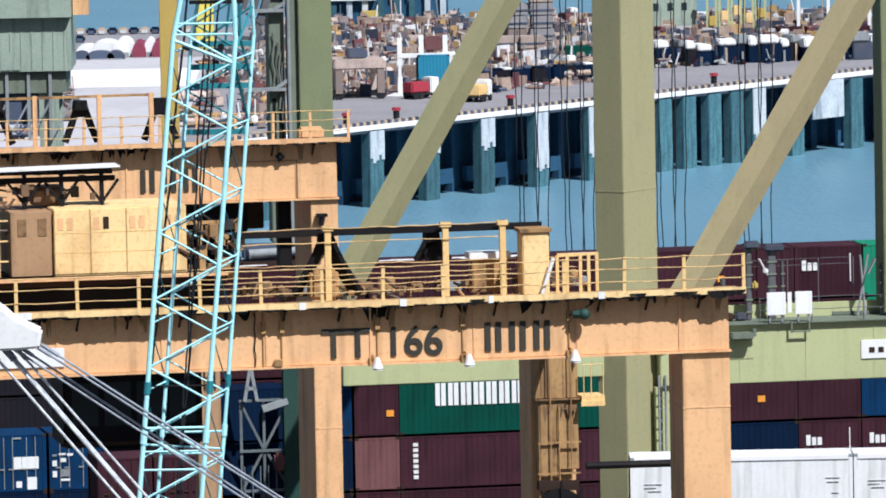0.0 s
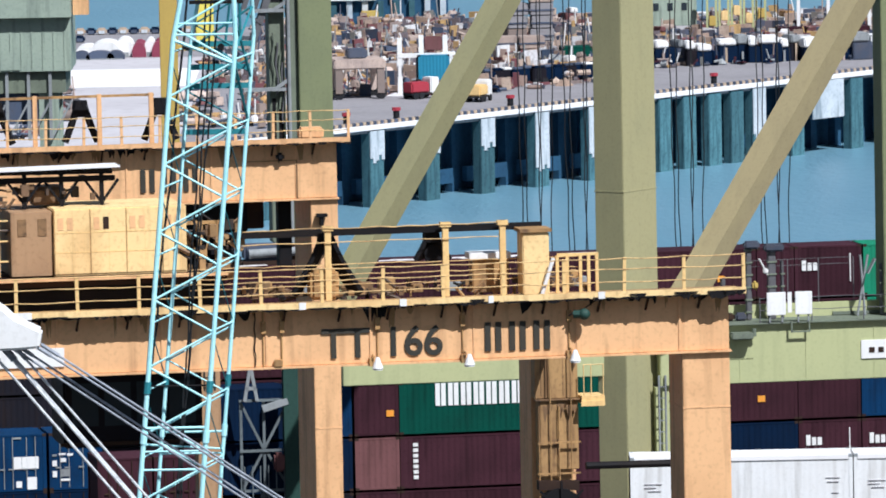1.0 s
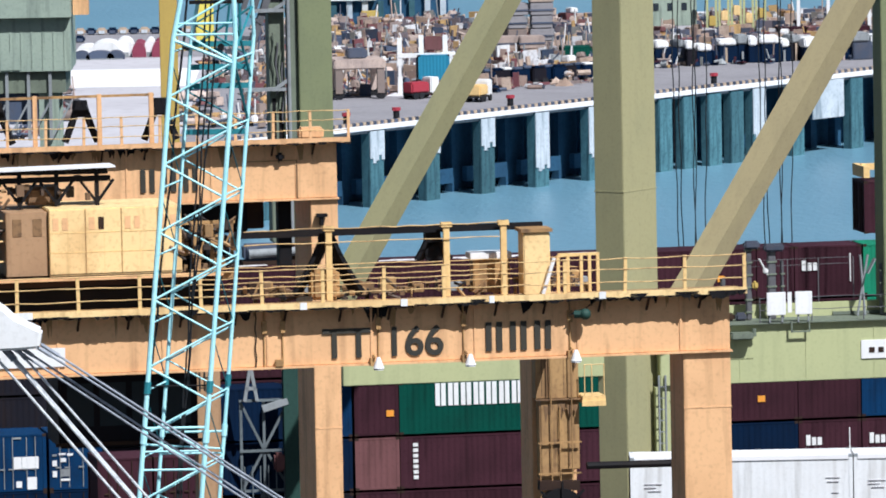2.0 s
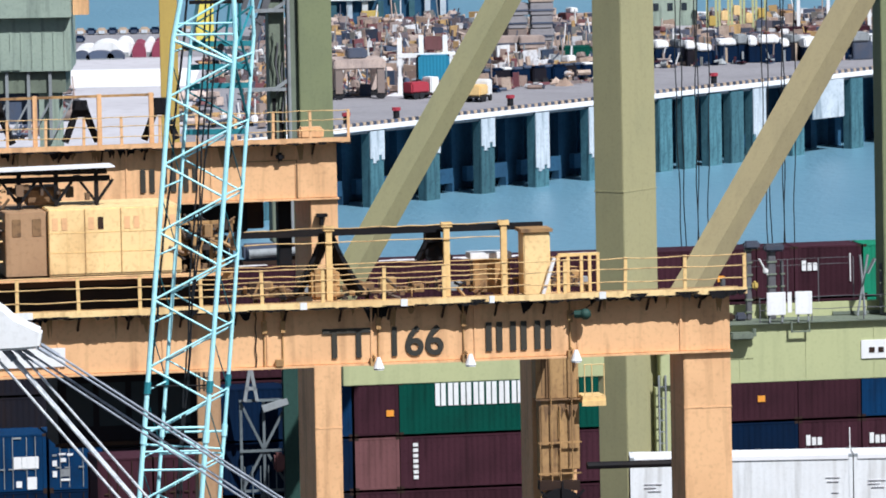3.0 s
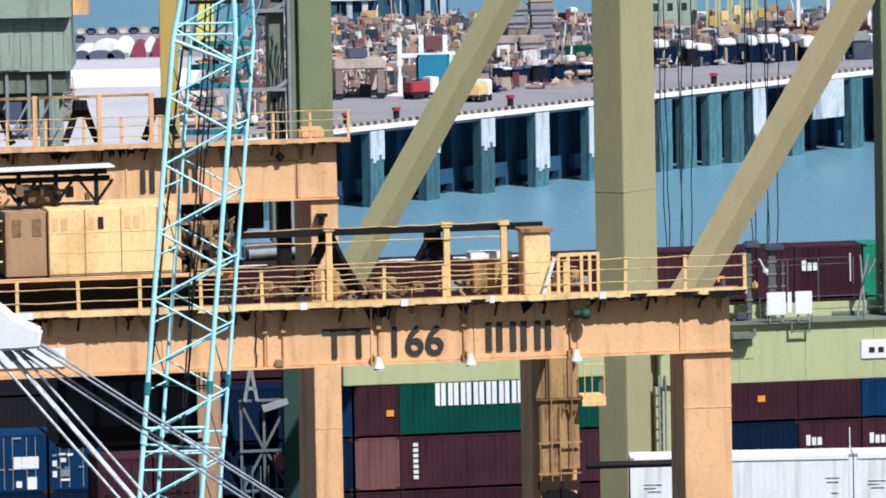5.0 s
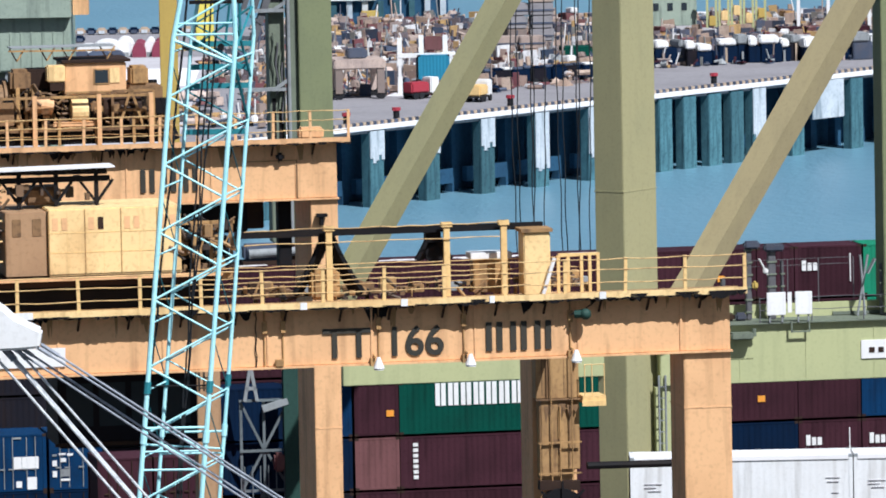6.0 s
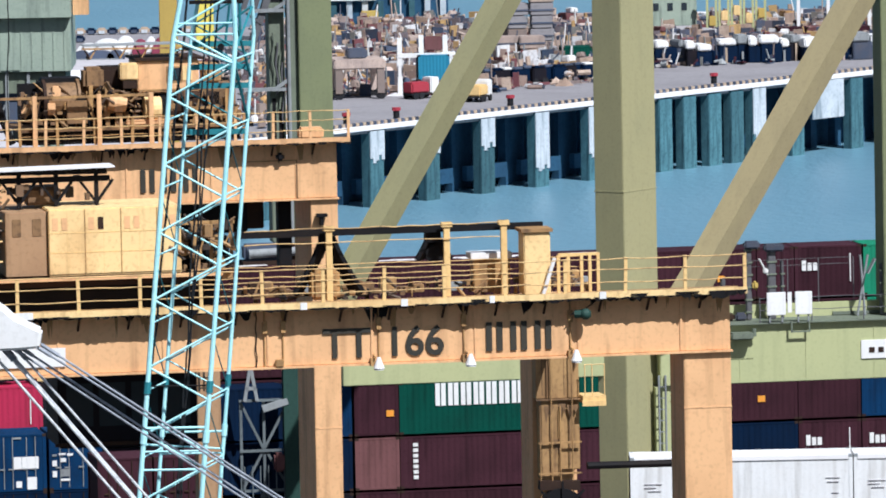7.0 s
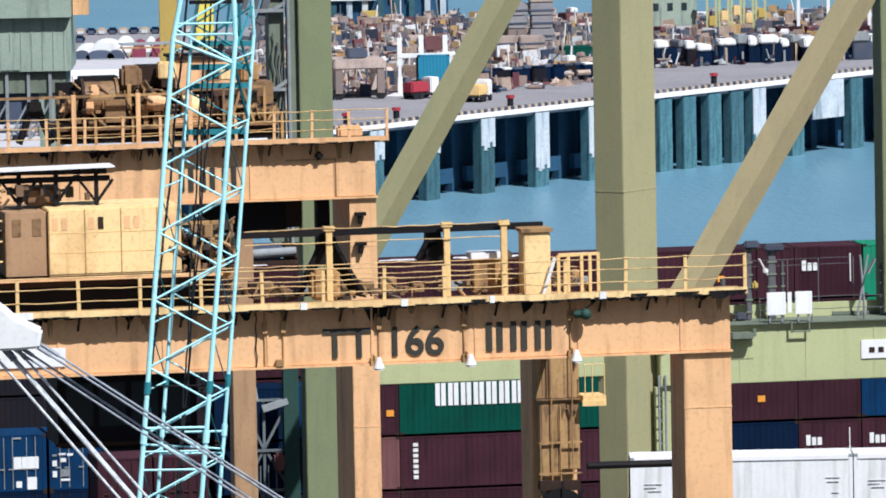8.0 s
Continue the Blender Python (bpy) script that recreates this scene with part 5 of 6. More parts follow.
LIFT_DARK = put(18.0, -4.0, 0, 12.19, "maroon")
LIFT_RED = put(-6.6, -4.0, 0, 4.0, "crimson", "small")


# ---- hoists: ropes, head block and spreader ----
def hoist(label, m, span, gap=2.2):
    t = thing("container_spreader", label, "spreader", m, "hoists")
    part("spreader_beam", B(-1.9, 1.9, -0.5, 0.5, 0.25, 0.85, bevel=0.04), "yellow", t, "yellow spreader centre frame")
    for s in (-1, 1):
        part("arm", bar(bmesh.new(), (s * 1.9, 0, 0.5), (s * span / 2, 0, 0.5), 0.35, 0.3), "yellow", t)
        part("end_beam", B(s * span / 2 - 0.15, s * span / 2 + 0.15, -1.15, 1.15, 0.05, 0.6), "yellow", t)
    part("head_block", B(-1.9, 1.9, -0.9, 0.9, 1.0, 1.5, bevel=0.06), "machine", t, "oily head block")
    part("label_plate", B(-1.6, -0.9, -0.52, -0.502, 0.35, 0.8), "white", t)
    part("cable_basket", B(-0.6, 0.5, -0.6, 0.6, 1.5, 2.9, bevel=0.1), "maroon", t, "dull maroon cable basket")
    for x in (-gap, gap):
        part("head_leg", B(x - 0.4 * gap, x + 0.4 * gap, -0.6, 0.6, 1.5, 2.9, bevel=0.06), "grime", t)
        part("head_deck", B(x - 0.73 * gap, x + 0.73 * gap, -0.8, 0.8, 2.92, 3.1), "machine", t)
        bm = bmesh.new()
        for k in (-1, 1):
            bar(bm, (x + k * 0.65, 0, 3.1), (x + k * 0.12, 0, 5.5), 0.18)
        bar(bm, (x - 0.45, 0, 4.0), (x + 0.45, 0, 4.0), 0.1)
        bar(bm, (x - 0.3, 0, 4.7), (x + 0.3, 0, 4.7), 0.1)
        box(bm, x - 0.3, x + 0.3, -0.4, 0.4, 5.4, 5.75)
        part("sheave_frame", bm, "black", t, "black sheave A-frame")
        for d in (-0.45 * gap, 0.0, 0.43 * gap):
            part("sheave", tube(bmesh.new(), (x + d, -0.3, 3.6), (x + d, 0.3, 3.6), 0.5, 18), "machine", t)
        for dx, y in ((-0.95, -0.5), (-0.45, 0.5), (0.05, -0.5), (0.35, 0.4), (0.95, 0.5)):
            pts = [Vector((x + dx * min(1.0, 0.6 + k * 0.02) + (0.035 * math.sin(k * 1.1 + 9 * dx) if k else 0), y, 3.9 + k * 0.75)) for k in range(73)]
            part("rope", poly_tube(bmesh.new(), pts, 0.028), "rope", t)
    return t


HOIST_R = hoist("yellow container spreader with dark head block on long ropes", YARD_AT @ pose(16, -2.8, 3), 11.9)
HOIST_W = hoist("yellow spreader lowered behind the high stack on long ropes", YARD_AT @ pose(19.6, 15.5, 0.3), 11.9)
HOIST_L = hoist("yellow twenty-foot spreader hanging on dark ropes", YARD_AT @ pose(9, -2.8, 3), 5.9, 1.15)


# ---- clutter on the far quay ----
def ground_at(x, y):
    return pose(x, y, 0)


def truck(m, mat, cargo):
    t = thing("truck", "small port truck with a coloured load on the far quay", "truck", m, "far quay vehicles")
    part("chassis", B(-1.4, 1.4, -0.6, 0.6, 0.35, 0.5), "rubber", t)
    cab = part("cab", B(0.6, 1.5, -0.65, 0.65, 0.35, 1.75, bevel=0.1), mat, t)
    part("windscreen", B(1.46, 1.53, -0.5, 0.5, 1.1, 1.55), "glass", cab)
    part("load", B(-1.4, 0.5, -0.65, 0.65, 0.51, 1.4, bevel=0.12), cargo, t)
    for x in (-1.0, -0.4, 1.0):
        for y in (-0.6, 0.6):
            part("wheel", tube(bmesh.new(), (x, y - 0.1, 0.28), (x, y + 0.1, 0.28), 0.28, 14), "rubber", t)
    return t


def straddle(m, mat, w=4.0, h=4.2):
    t = thing("straddle_carrier", "tan steel portal carrier parked on the far quay", "straddle carrier", m, "portal carriers")
    for x in (-w / 2, w / 2):
        for y in (-2, 2):
            part("leg", B(x - 0.3, x + 0.3, y - 0.3, y + 0.3, 0.5, h), mat, t)
            part("wheel", tube(bmesh.new(), (x, y - 0.2, 0.5), (x, y + 0.2, 0.5), 0.5, 12), "rubber", t)
    part("top_frame", B(-w / 2 - 0.4, w / 2 + 0.4, -2.4, 2.4, h, h + 0.8, bevel=0.1), mat, t)
    part("engine", B(-0.8, 0.8, -1.0, 1.0, h + 0.8, h + 1.6, bevel=0.1), "dusk", t)
    return t


def gear(rng, x, y, tones, big=1.0):
    """A small heap of port gear: skid, body, covers, pipes and a mast."""
    kinds = (("plant_unit", "rusty tan port machinery unit on the far quay", "machinery"), ("crate_stack", "weathered crates stacked on the far quay", "crates"),
             ("generator", "small generator set on the far quay", "generator"), ("scrap_skip", "open skip full of scrap on the far quay", "skip"))
    nm, lb, ca = rng.choice(kinds)
    t = thing(nm, lb, ca, pose(x, y, 0, 0, 0, rng.uniform(-40, 60)), "gear on the far quay")
    w, d, h = rng.uniform(0.5, 1.7) * big, rng.uniform(0.6, 1.6) * big, rng.uniform(0.3, 1.1) * big
    form, tone = rng.random(), rng.choice(tones)
    part("skid", B(-w / 2 - 0.05, w / 2 + 0.05, 0.1, d - 0.1, 0, 0.1), "dusk", t)
    if form < 0.3:
        part("tank", tube(bmesh.new(), (-w / 2, d / 2, 0.1 + h * 0.45), (w / 2, d / 2, 0.1 + h * 0.45), h * 0.45, 12), tone, t)
        part("manhole", tube(bmesh.new(), (0, d / 2, h * 0.9), (0, d / 2, h + 0.2), 0.16, 10), rng.choice(tones), t)
    elif form < 0.6:
        bm = bmesh.new()
        bmesh.ops.create_cone(bm, cap_ends=True, segments=rng.choice((4, 7, 9)), radius1=w * 0.62, radius2=w * rng.uniform(0.1, 0.45), depth=h,
                              matrix=pose(0, d / 2, 0.1 + h / 2, rng.uniform(-6, 6), 0, rng.uniform(0, 90)))
        part("hopper", bm, tone, t)
        part("chute", bar(bmesh.new(), (-w * 0.5, 0.1, 0.15), (w * 0.2, 0.3, h + 0.3), 0.2, 0.12), rng.choice(tones), t)
    elif form < 0.75:
        part("bed", B(-w / 2, w * 0.15, 0, d * 0.7, 0.3, 0.3 + h * 0.5, bevel=0.06), tone, t)
        part("cab", B(w * 0.2, w * 0.55, 0, d * 0.7, 0.2, 0.3 + h * 0.9, bevel=0.1), rng.choice(("white", "white", tone)), t)
        for x in (-w * 0.3, w * 0.35):
            part("wheel", tube(bmesh.new(), (x, -0.06, 0.22), (x, 0.1, 0.22), 0.21, 10), "rubber", t)
    else:
        part("body", B(-w / 2, w / 2, 0, d, 0.1, h, bevel=0.07), tone, t)
        a = rng.uniform(-w / 2, 0)
        part("cover", B(a, a + w * rng.uniform(0.3, 0.8), -0.05, d * 0.7, h + 0.004, h + rng.uniform(0.15, 0.6), bevel=0.09), rng.choice(tones), t)
    if rng.random() < 0.5:
        part("pipe", tube(bmesh.new(), (-w * 0.6, -0.15, rng.uniform(0.15, h)), (w * 0.6, -0.1, rng.uniform(0.15, h)), 0.1, 8), rng.choice(tones), t)
    if rng.random() < 0.4:
        part("mast", bar(bmesh.new(), (w / 3, d / 2, h * 0.5), (w / 3 + rng.uniform(-0.5, 0.5), d / 2, h + rng.uniform(0.6, 1.9)), 0.1), rng.choice(("white", "tan", "grey", "dusk")), t)
    return t


def frame_stand(name, label, category, m, xs, z0, z1, mat, w=0.25, cross=True):
    """Upright posts with a cross beam."""
    t = thing(name, label, category, m)
    for x in xs:
        part("post", B(x - w / 2, x + w / 2, 0, w, z0, z1), mat, t)
    if cross:
        part("beam", B(xs[0] - 0.2, xs[-1] + 0.2, -0.05, w + 0.05, z1 + 0.004, z1 + 0.35), mat, t)
    return t


def far_clutter():
    rng = random.Random(12)
    edge = lambda x: 677.2 + (x - 0.2) * 1.239
    truck(pose(-1.6, 699.5, 0, 0, 0, 38), "white", "red")
    truck(pose(3.2, 695, 0, 0, 0, 70), "white", "yellow")
    straddle(pose(-6.9, 702, 0, 0, 0, 8), "tan", 3.5, 2.5)
    frame_stand("signal_gantry", "white steel signal gantry on the far quay", "gantry", pose(-3.3, 704, 0), (0.0, 4.2), 0, 3.1, "white")
    frame_stand("lamp_mast", "white lattice lamp mast on the far quay", "mast", pose(-3.3, 705, 0), (0.0,), 0, 4.7, "white", 0.4, False)
    t = frame_stand("rack", "white rack with faded red cargo on the far quay", "rack", pose(-1.5, 704.6, 0), (0.0, 2.0), 0, 4.9, "white", 0.4, False)
    part("cargo", B(0.25, 1.75, 0, 0.5, 3.6, 4.8, bevel=0.1), "pinkish", t)
    container(2.6, "teal", "sea-blue container on the far quay", pose(-1.75, 703, 1.254, 0, 0, 5), 2.1, group="far quay containers")
    container(2.6, "pinkish", "faded maroon container on the far quay", pose(-1.75, 703, 0, 0, 0, 5), 1.25, group="far quay containers")
    container(2.6, "green", "green container on the far quay", pose(10.8, 738, 0, 0, 0, 8), 1.5, group="far quay containers")
    warm = ["tan"] * 9 + ["pinkish", "pinkish", "dusk", "grey", "white", "rusty", "maroon", "concrete"]
    dark = ["navy", "navy", "charcoal", "dusk", "navy", "maroon"]
    for i in range(330):
        x = rng.uniform(-17, 15) if i < 250 else rng.uniform(15, 46)
        lo = max(703, edge(x) + (19 if x < 15 else 26))
        y = lo + (797 - lo) * rng.random() ** 0.9
        near_edge = y < lo + 9
        gear(rng, x, y, dark if near_edge and x > 2 else warm, 0.8 if near_edge else 1.15)
    # low flat stores filling the ground between, dark ones along the lane
    for i in range(150):
        x = rng.uniform(-10, 16)
        lo = edge(x) + 33 if x > 3 else 706
        gear(rng, x, lo + rng.uniform(0, 30), ["tan", "tan", "pinkish", "concrete", "tan", "rusty", "dusk"], 0.75)
    # loose scrap, boards and boxes between the units
    bm = bmesh.new()
    for i in range(7600):
        x = rng.uniform(-17, 16) if i < 4300 else rng.uniform(16, 46)
        lo = max(703, edge(x) + (21 if x < 15 else 28))
        y = lo + (796 - lo) * rng.random() ** 0.85
        w, d, h = rng.uniform(0.12, 1.3), rng.uniform(0.1, 0.5), rng.uniform(0.06, 0.3)
        z = 0.004 if rng.random() < 0.6 else rng.uniform(0.2, 1.2)
        k, first = rng.random(), len(bm.verts)
        if k < 0.58:
            box(bm, x, x + w, y, y + d, 0.004, z + h)
            turn = Matrix.Rotation(rng.uniform(-0.5, 0.5), 3, "Z") @ Matrix.Rotation(rng.uniform(-0.12, 0.12), 3, "Y")
            bm.verts.ensure_lookup_table()
            for v in bm.verts[first:]:
                v.co = turn @ (v.co - Vector((x, y, 0))) + Vector((x, y, 0.05))
        elif k < 0.72:
            low = [bm.verts.new((x + 0.7 * w * math.cos(q), y + 0.7 * w * math.sin(q), 0.004)) for q in np.arange(5) * 1.2566]
            tip = bm.verts.new((x + rng.uniform(-0.2, 0.2), y, 0.2 + h + z * 0.25))
            for q in range(5):
                bm.faces.new((low[q], low[(q + 1) % 5], tip))
        elif k < 0.93:
            tube(bm, (x, y, 0.15 + z * 0.6), (x + w * 1.2, y + rng.uniform(-0.5, 0.5), 0.15 + z * 0.6), rng.uniform(0.08, 0.24), 7)
        else:
            bar(bm, (x, y, 0.02), (x + rng.uniform(-0.8, 0.8), y, rng.uniform(0.2, 1.7)), rng.uniform(0.05, 0.12))
    solo("scrap_heap", bm, "scrap", "mixed heaps of scrap, boards and crates on the far quay", "scrap", kind="stuff")
    # tan tower and stacks behind the middle
    for x, y, n in ((7.0, 752, 4), (9.2, 752, 5), (8.2, 742, 2), (6.0, 742, 2), (10.8, 744, 1)):
        t = thing("crate_tower", "tall stack of tan crates and scaffold boards", "crates", pose(x, y, 0, 0, 0, rng.uniform(0, 15)), "tan stacks")
        for k in range(n):
            w = rng.uniform(1.6, 2.3)
            part("crate", B(-w / 2, w / 2, 0, 2, k * 1.15 + 0.004, (k + 1) * 1.15 - 0.05, bevel=0.06), rng.choice(("tan", "tan", "concrete")), t)
            part("batten", B(-w / 2 - 0.1, w / 2 + 0.1, -0.06, -0.004, k * 1.15 + 0.4, k * 1.15 + 0.55), "dusk", t)
    # dark vehicles parked along the apron
    for i in range(12):
        x = 3.9 + i * 0.86
        t = thing("parked_van", "dark van parked along the apron", "van", pose(x, 711.8 + i * 0.62 + rng.uniform(-0.6, 0.6), 0, 0, 0, 38), "parked vans")
        part("body", B(-0.75, 0.75, -0.5, 0.5, 0.2, 1.3, bevel=0.1), rng.choice(("navy", "navy", "navy", "charcoal")), t)
        part("roof", B(-0.5, 0.4, -0.42, 0.42, 1.31, 1.5, bevel=0.05), rng.choice(("white", "dusk", "navy")), t)
        for a in (-0.45, 0.45):
            part("wheel", tube(bmesh.new(), (a, -0.52, 0.24), (a, 0.52, 0.24), 0.24, 10), "rubber", t)
    # low dark sheds with white roofs behind the right-hand apron
    x = 17.2
    for i in range(22):
        w = rng.uniform(0.7, 2.3)
        y = 732.5 + (x - 17) * 0.27 + rng.uniform(-1.5, 1.2)
        hh = rng.uniform(1.1, 1.7)
        t = thing("stores_unit", "low dark stores unit with a bright white cover" if i % 4 != 2 else "low dark stores unit with a grey cover", "stores unit", pose(x, y, 0, 0, 0, rng.uniform(4, 24)), "low stores")
        part("wall", B(0, w, 0, 2.2, 0, hh, bevel=0.08), rng.choice(("navy", "navy", "navy", "dusk", "charcoal")), t)
        part("cover", B(rng.uniform(-0.1, 0.2), w * rng.uniform(0.6, 1.0), -0.1, 2.3, hh + 0.004, hh + rng.uniform(0.5, 0.95), bevel=0.12), "white" if i % 4 != 2 else "grey", t)
        if rng.random() < 0.5:
            part("front_post", B(w * 0.3, w * 0.3 + 0.18, -0.25, -0.1, 0, hh * rng.uniform(0.5, 1.1)), rng.choice(("white", "tan", "grey", "kerb")), t)
        x += w * rng.uniform(0.85, 0.98)
    for i in range(26):
        x = rng.uniform(17, 42)
        gear(rng, x, max(edge(x) + 8, 733 + (x - 17) * 0.37 - rng.uniform(0, 4)), ["dusk", "navy", "navy", "grey", "maroon"], 0.5)
    # dim gear under the crane house
    for i in range(34):
        gear(rng, rng.uniform(-36, -29.5), rng.uniform(662, 712), ["dusk", "pinkish", "grey", "tan", "gunmetal"], 0.9)
    # stores behind the boom, where the pale apron ends
    for i in range(70):
        gear(rng, rng.uniform(-20.8, -12.5), rng.uniform(668, 765), ["tan", "rusty", "dusk", "gunmetal", "tan", "pinkish", "kerb"], 1.1)
    # grey store and green portal posts farther back
    t = thing("warehouse", "grey-green warehouse with a pale base band", "warehouse", pose(19.0, 772, 0, 0, 0, 6))
    part("wall", B(0, 4.6, 0, 6, 1.0, 6, bevel=0.03), "greygreen", t)
    part("base", B(-0.05, 4.65, -0.05, 6, 0, 0.99), "pale_ground", t)
    for k in range(3):
        part("window", B(0.6 + k * 1.3, 1.1 + k * 1.3, -0.03, -0.004, 2.4, 3.1), "glass", t)
    for k in range(5):
        t = frame_stand("portal_crane", "small green portal crane with yellow fittings on the far quay", "portal crane", pose(24.4 + k * 1.15, 768 + k, 0), (0.0, 0.8), 0, 6.0 + (k % 2), "beam", 0.22)
        part("winch", B(0.15, 0.75, -0.2, 0.3, 1.2 + 0.4 * (k % 3), 2.1 + 0.4 * (k % 3), bevel=0.05), rng.choice(("lemon", "mustard", "house")), t)
    for x, mat in ((30.6, "maroon"), (33.2, "pinkish"), (36.5, "maroon")):
        container(2.4, mat, "maroon container on the far quay", pose(x, 762, 0, 0, 0, 6), 1.3, group="far quay containers")
    for x in (32.5, 35.2, 38.9, 39.6):
        frame_stand("lamp_mast", "pale mast with a white head on the far quay", "mast", pose(x, 764, 0), (0.0,), 0, rng.uniform(2.5, 5), "tan" if x > 39 else "white", 0.3, False)
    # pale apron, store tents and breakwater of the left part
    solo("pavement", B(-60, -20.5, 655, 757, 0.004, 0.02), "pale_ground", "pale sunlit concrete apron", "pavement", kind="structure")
    # strip brightened by colour to look sunlit
    solo("pavement", B(-60, -21, 720, 742, 0.024, 0.04), "chalk", "bright concrete strip with sunlight put into its colour", "pavement", kind="structure")
    for i, (x, w, h, mat) in enumerate(((-33.6, 0.5, 0.8, "kerb"), (-31.6, 1.1, 1.0, "white"), (-29.9, 1.4, 1.45, "white"), (-28.3, 0.9, 1.6, "white"), (-26.9, 0.62, 1.35, "berry"), (-26.0, 0.5, 1.5, "white"), (-25.0, 0.75, 1.5, "berry"))):
        t = thing("tent", "low rounded store tent at the water's edge", "tent", pose(x, 758 + (i % 2), 0), "store tents")
        bm = bmesh.new()
        sweep(bm, (0, 0, 0), (0, 5, 0), [(w * math.cos(a), h * math.sin(a) ** 0.6) for a in np.linspace(0, math.pi, 14)])
        part("skin", bm, mat, t)
        part("flap", B(-w * 0.5, w * 0.5, -0.04, -0.004, 0, 0.4), "grey" if mat == "white" else mat, t)
    for x, w in ((-32.0, 0.8), (-30.3, 1.3), (-28.9, 0.8)):
        t = thing("tarpaulin_heap", "low heap under a slate-blue tarpaulin before the tents", "tarpaulin", pose(x, 755.5, 0), "covered heaps")
        bm = bmesh.new()
        sweep(bm, (0, 0, 0), (0, 1.6, 0), [(w * math.cos(a), 0.8 * math.sin(a) ** 0.7) for a in np.linspace(0, math.pi, 12)])
        part("cover", bm, "dusk", t)
        part("weight", B(-w * 0.7, w * 0.7, -0.15, -0.004, 0, 0.12), "grey", t)
    for i in range(16):
        for r in range(2):
            if r == 1 and i > 4:
                continue
            t = thing("fender_block", "dark rubber breakwater fender in a striped row" if (i + r) % 2 else "pale breakwater fender in a striped row", "fender",
                      pose(-38 + i * 1.0 + 0.4 * r, 791 - 11 * r, 0), "breakwater fenders")
            part("block", B(0, 0.96, 0, 1.0, 0, 0.62, bevel=0.16), "navy" if (i + r) % 2 else "kerb", t)
            part("pad", B(0.2, 0.76, -0.05, -0.004, 0.1, 0.4), "dusk" if (i + r) % 2 else "pier_white", t)
    # dark wharf across the next basin
    w = thing("wharf", "dark teal wharf with pale columns and a white roof edge across the basin", "wharf", pose(-12, 812, SEA - 1, 0, 0, 3), kind="structure")
    part("wall", B(0, 13, 0.5, 20, 0, 9.0), "recess", w)
    part("roof_edge", B(-0.2, 6, -0.3, 20, 9.004, 9.8), "white", w)
    for k in range(9):
        part("column", B(0.2 + k * 1.5, 0.75 + k * 1.5, 0, 0.49, 0, 8.9), rng.choice(("pier", "pier", "pier_white")), w)
    part("shed", B(4.6, 6.2, -0.8, -0.05, 6.5, 8.0, bevel=0.05), "mustard", w)
    for k in range(4):
        part("mast", bar(bmesh.new(), (7.5 + k * 1.6, 0.2, 9), (7.5 + k * 1.6, 0.2, 10.5 + k % 2), 0.2), "dusk", w)


far_clutter()


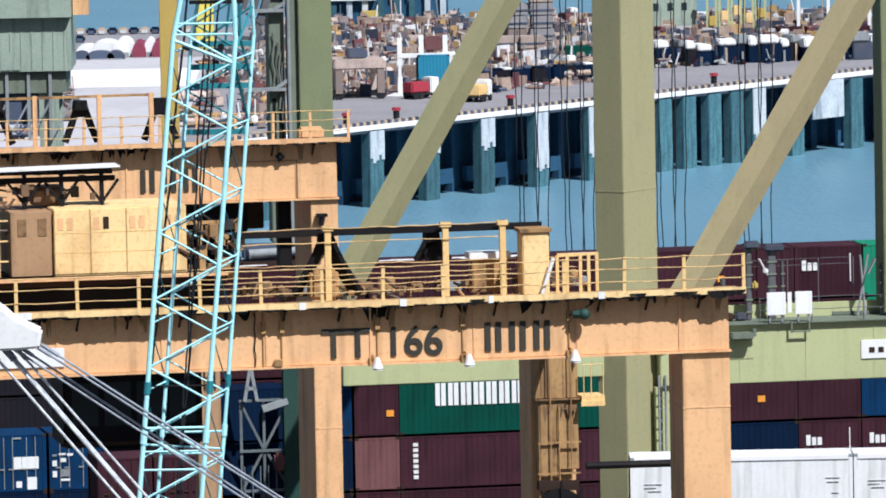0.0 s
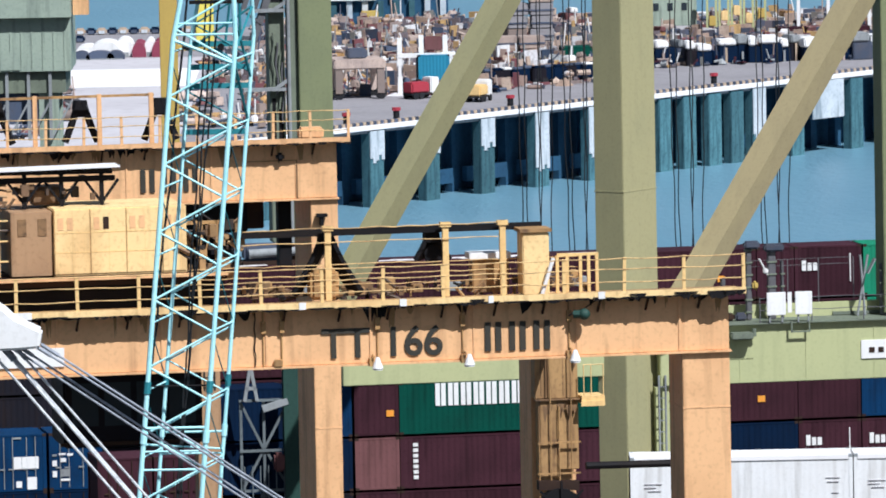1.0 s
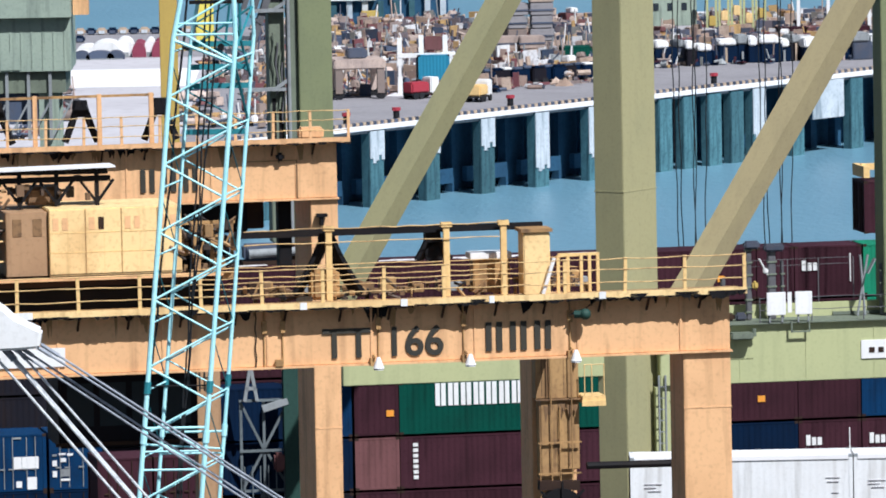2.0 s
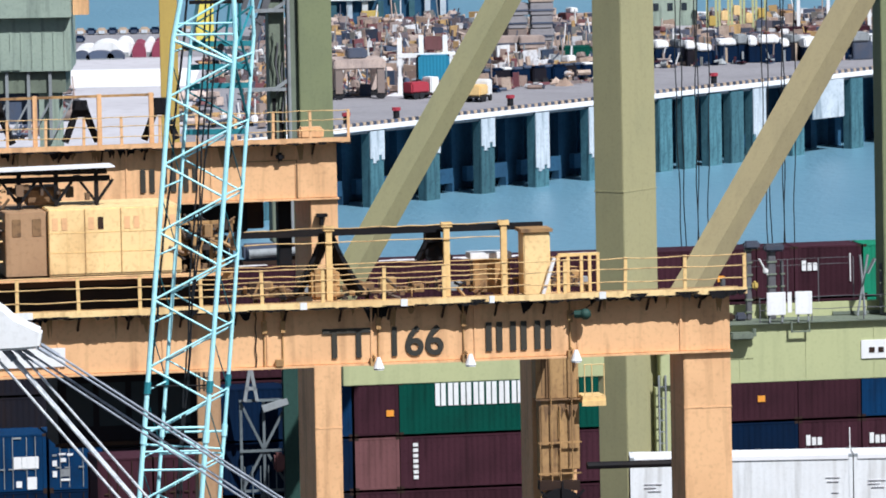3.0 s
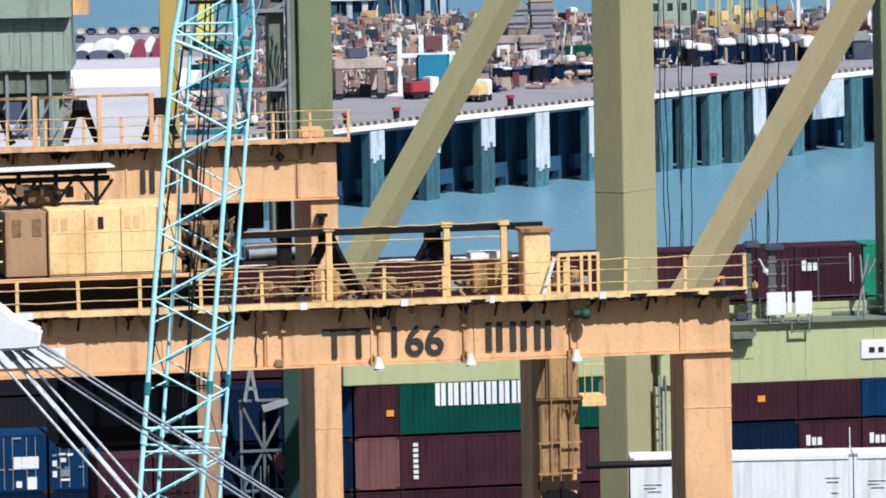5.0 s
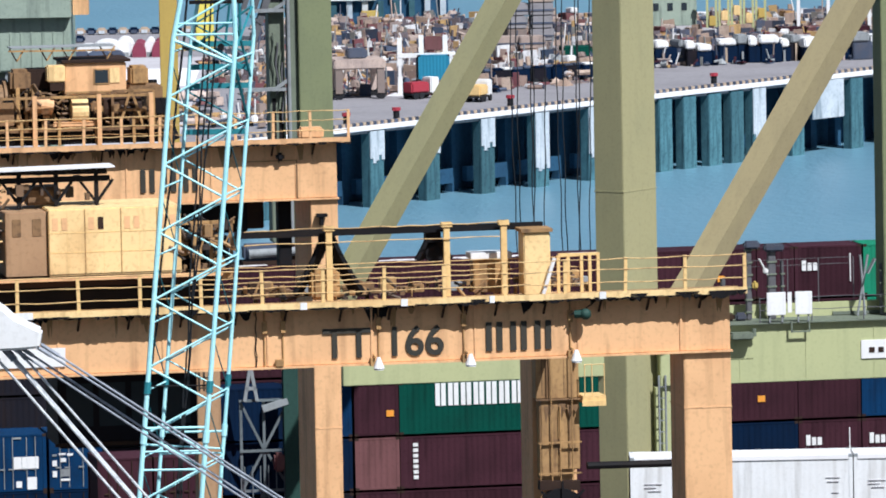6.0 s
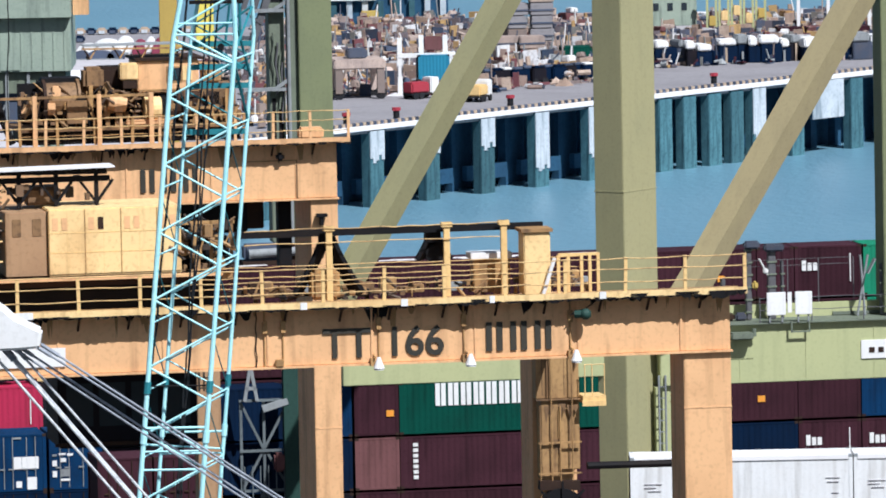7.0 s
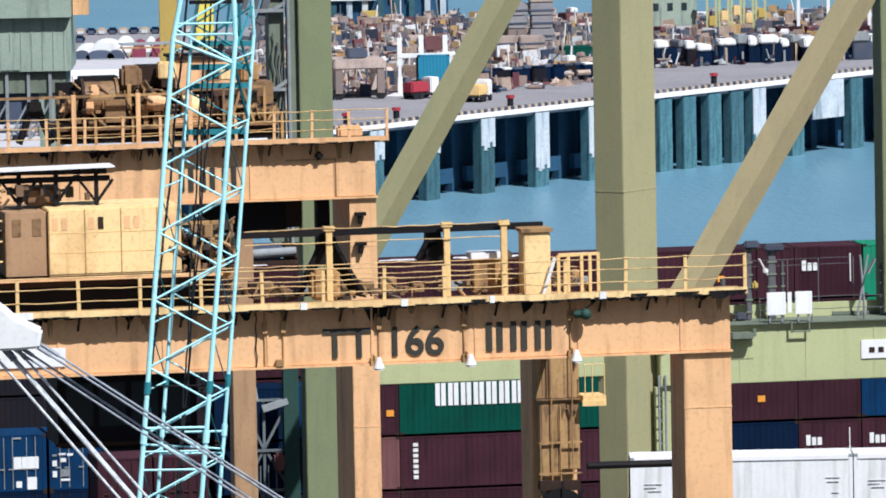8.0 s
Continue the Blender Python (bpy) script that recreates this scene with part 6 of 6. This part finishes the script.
# ---- what moves ----
def motions():
    def yard(x, y, z):
        return YARD_AT @ pose(x, y, z)

    # the near trolley creeps a little along its girder
    walk(TROLLEY, [(0, NEAR_AT @ pose(-20.0, 0, 26.3)), (1.0, NEAR_AT @ pose(-20.0, 0, 26.3)), (1.7, NEAR_AT @ pose(-20.12, 0, 26.3)),
                   (2.8, NEAR_AT @ pose(-20.16, 0, 26.3)), (8.0, NEAR_AT @ pose(-20.16, 0, 26.3))])
    # the near crane gives a little as its trolley brakes
    walk(near, [(0, NEAR_AT), (1.0, NEAR_AT), (1.5, NEAR_AT @ pose(0.02, 0, 0)), (3.0, NEAR_AT @ pose(0.03, 0, 0)), (8.0, NEAR_AT @ pose(0.04, 0, 0))])
    # the back crane stands, then travels to the right at the end
    shift = lambda d: BACK_AT @ pose(d, 0, 0)
    crane = [(0, 0), (7.2, 0), (7.5, 0.06), (7.6, 0.12), (7.7, 0.22), (7.8, 0.52), (7.9, 0.98), (8.0, 1.42)]
    walk(back_crane, [(t, shift(d)) for t, d in crane])
    # its trolley runs in from the far end
    run = [(0, -26.5), (4.7, -26.5), (5.5, -18.2), (5.8, -15.5), (5.9, -14.75), (6.0, -14.05), (6.1, -13.45), (6.2, -13.0), (6.4, -12.1), (6.5, -11.78), (6.7, -11.45),
           (7.0, -11.38), (7.5, -11.34), (7.6, -11.28), (7.7, -11.18), (7.8, -10.88), (7.9, -10.42), (8.0, -9.98)]
    walk(BACK_TROLLEY, [(t, BACK_AT @ pose(x, 0, 26.72)) for t, x in run])
    # the waterside hoist hangs low behind the high stack and creeps along it
    hoist_w = [(0, 18.9, 0.3), (0.5, 19.3, 0.3), (1.0, 19.8, 0.3), (1.3, 19.9, 0.3), (1.7, 19.9, 0.3), (2.8, 20.1, 0.3), (3.5, 19.9, 0.3), (4.7, 19.75, 0.3), (5.2, 19.0, 6.0), (5.6, 24.0, 30.0), (6.0, 30.0, 36.0), (8.0, 30.0, 36.0)]
    walk(HOIST_W, [(t, yard(x, 15.5, z)) for t, x, z in hoist_w])
    # the right-hand hoist comes down, lifts a dark container and carries it off
    hoist_r = [(0, 14.2, 36.0), (1.0, 14.2, 32.0), (1.1, 14.2, 18.0), (1.2, 14.2, 6.0), (1.3, 14.0, 5.4), (1.4, 18.0, 7.1), (1.5, 19.5, 8.4), (1.6, 21.6, 10.0),
               (1.7, 23.0, 12.5), (2.0, 28.0, 17.0), (2.4, 42.0, 17.0), (2.8, 60.0, 14.0), (8.0, 60.0, 14.0)]
    walk(HOIST_R, [(t, yard(x, -2.8, z)) for t, x, z in hoist_r])
    dark = [(0, 31.0, 0), (1.1, 31.0, 0), (1.3, 20.0, 0.6), (1.4, 18.2, 4.45), (1.5, 20.4, 5.14), (1.6, 21.0, 6.0), (1.7, 23.0, 9.89), (2.0, 28.0, 14.39), (2.4, 42.0, 14.39), (2.8, 60.0, 11.39), (8.0, 60.0, 11.39)]
    walk(LIFT_DARK, [(t, yard(x - 6.1, -4.0, z)) for t, x, z in dark])
    # left-hand hoist: rises and waits aloft, then swings a crimson container along the row
    hoist_l = [(0, 10.9, 15.5, 0.3), (0.5, 10.75, 15.5, 0.3), (1.0, 11.05, 15.5, 0.3), (1.1, 11.1, 15.5, 0.3), (1.2, 11.2, 15.5, 34.0), (1.4, 11.2, 15.5, 36.0), (4.7, 11.0, 15.5, 36.0), (5.5, 11.0, 15.5, 14.0),
               (5.8, 10.75, 15.5, 0.3), (6.1, 10.6, 15.5, 0.3), (6.2, -2.0, -2.8, 8.4), (6.3, -2.4, -2.8, 9.05), (6.4, -3.9, -2.8, 9.9), (6.5, -6.0, -2.8, 11.7), (6.7, -13.0, -2.8, 11.7),
               (6.8, -16.5, -2.8, 10.5), (6.9, -18.9, -2.8, 8.85), (7.0, -20.8, -2.8, 8.8), (7.2, -25.0, -2.8, 9.5), (7.6, -34.0, -2.8, 14.0), (8.0, -40.0, -2.8, 14.0)]
    walk(HOIST_L, [(t, yard(x, y, z)) for t, x, y, z in hoist_l])
    red = [(0, -32.0, 0), (5.5, -32.0, 0), (6.0, -10.0, 0), (6.1, -3.9, 0), (6.2, -3.9, 0.3), (6.3, -3.9, 6.4), (6.4, -3.9, 7.25), (6.5, -6.0, 9.05), (6.7, -13.0, 9.05), (6.8, -16.5, 7.85), (6.9, -18.9, 6.2),
           (7.0, -20.8, 6.15), (7.2, -25.0, 6.85), (7.6, -34.0, 11.35), (8.0, -40.0, 11.35)]
    walk(LIFT_RED, [(t, yard(x - 0.97, -4.0, z)) for t, x, z in red])


motions()
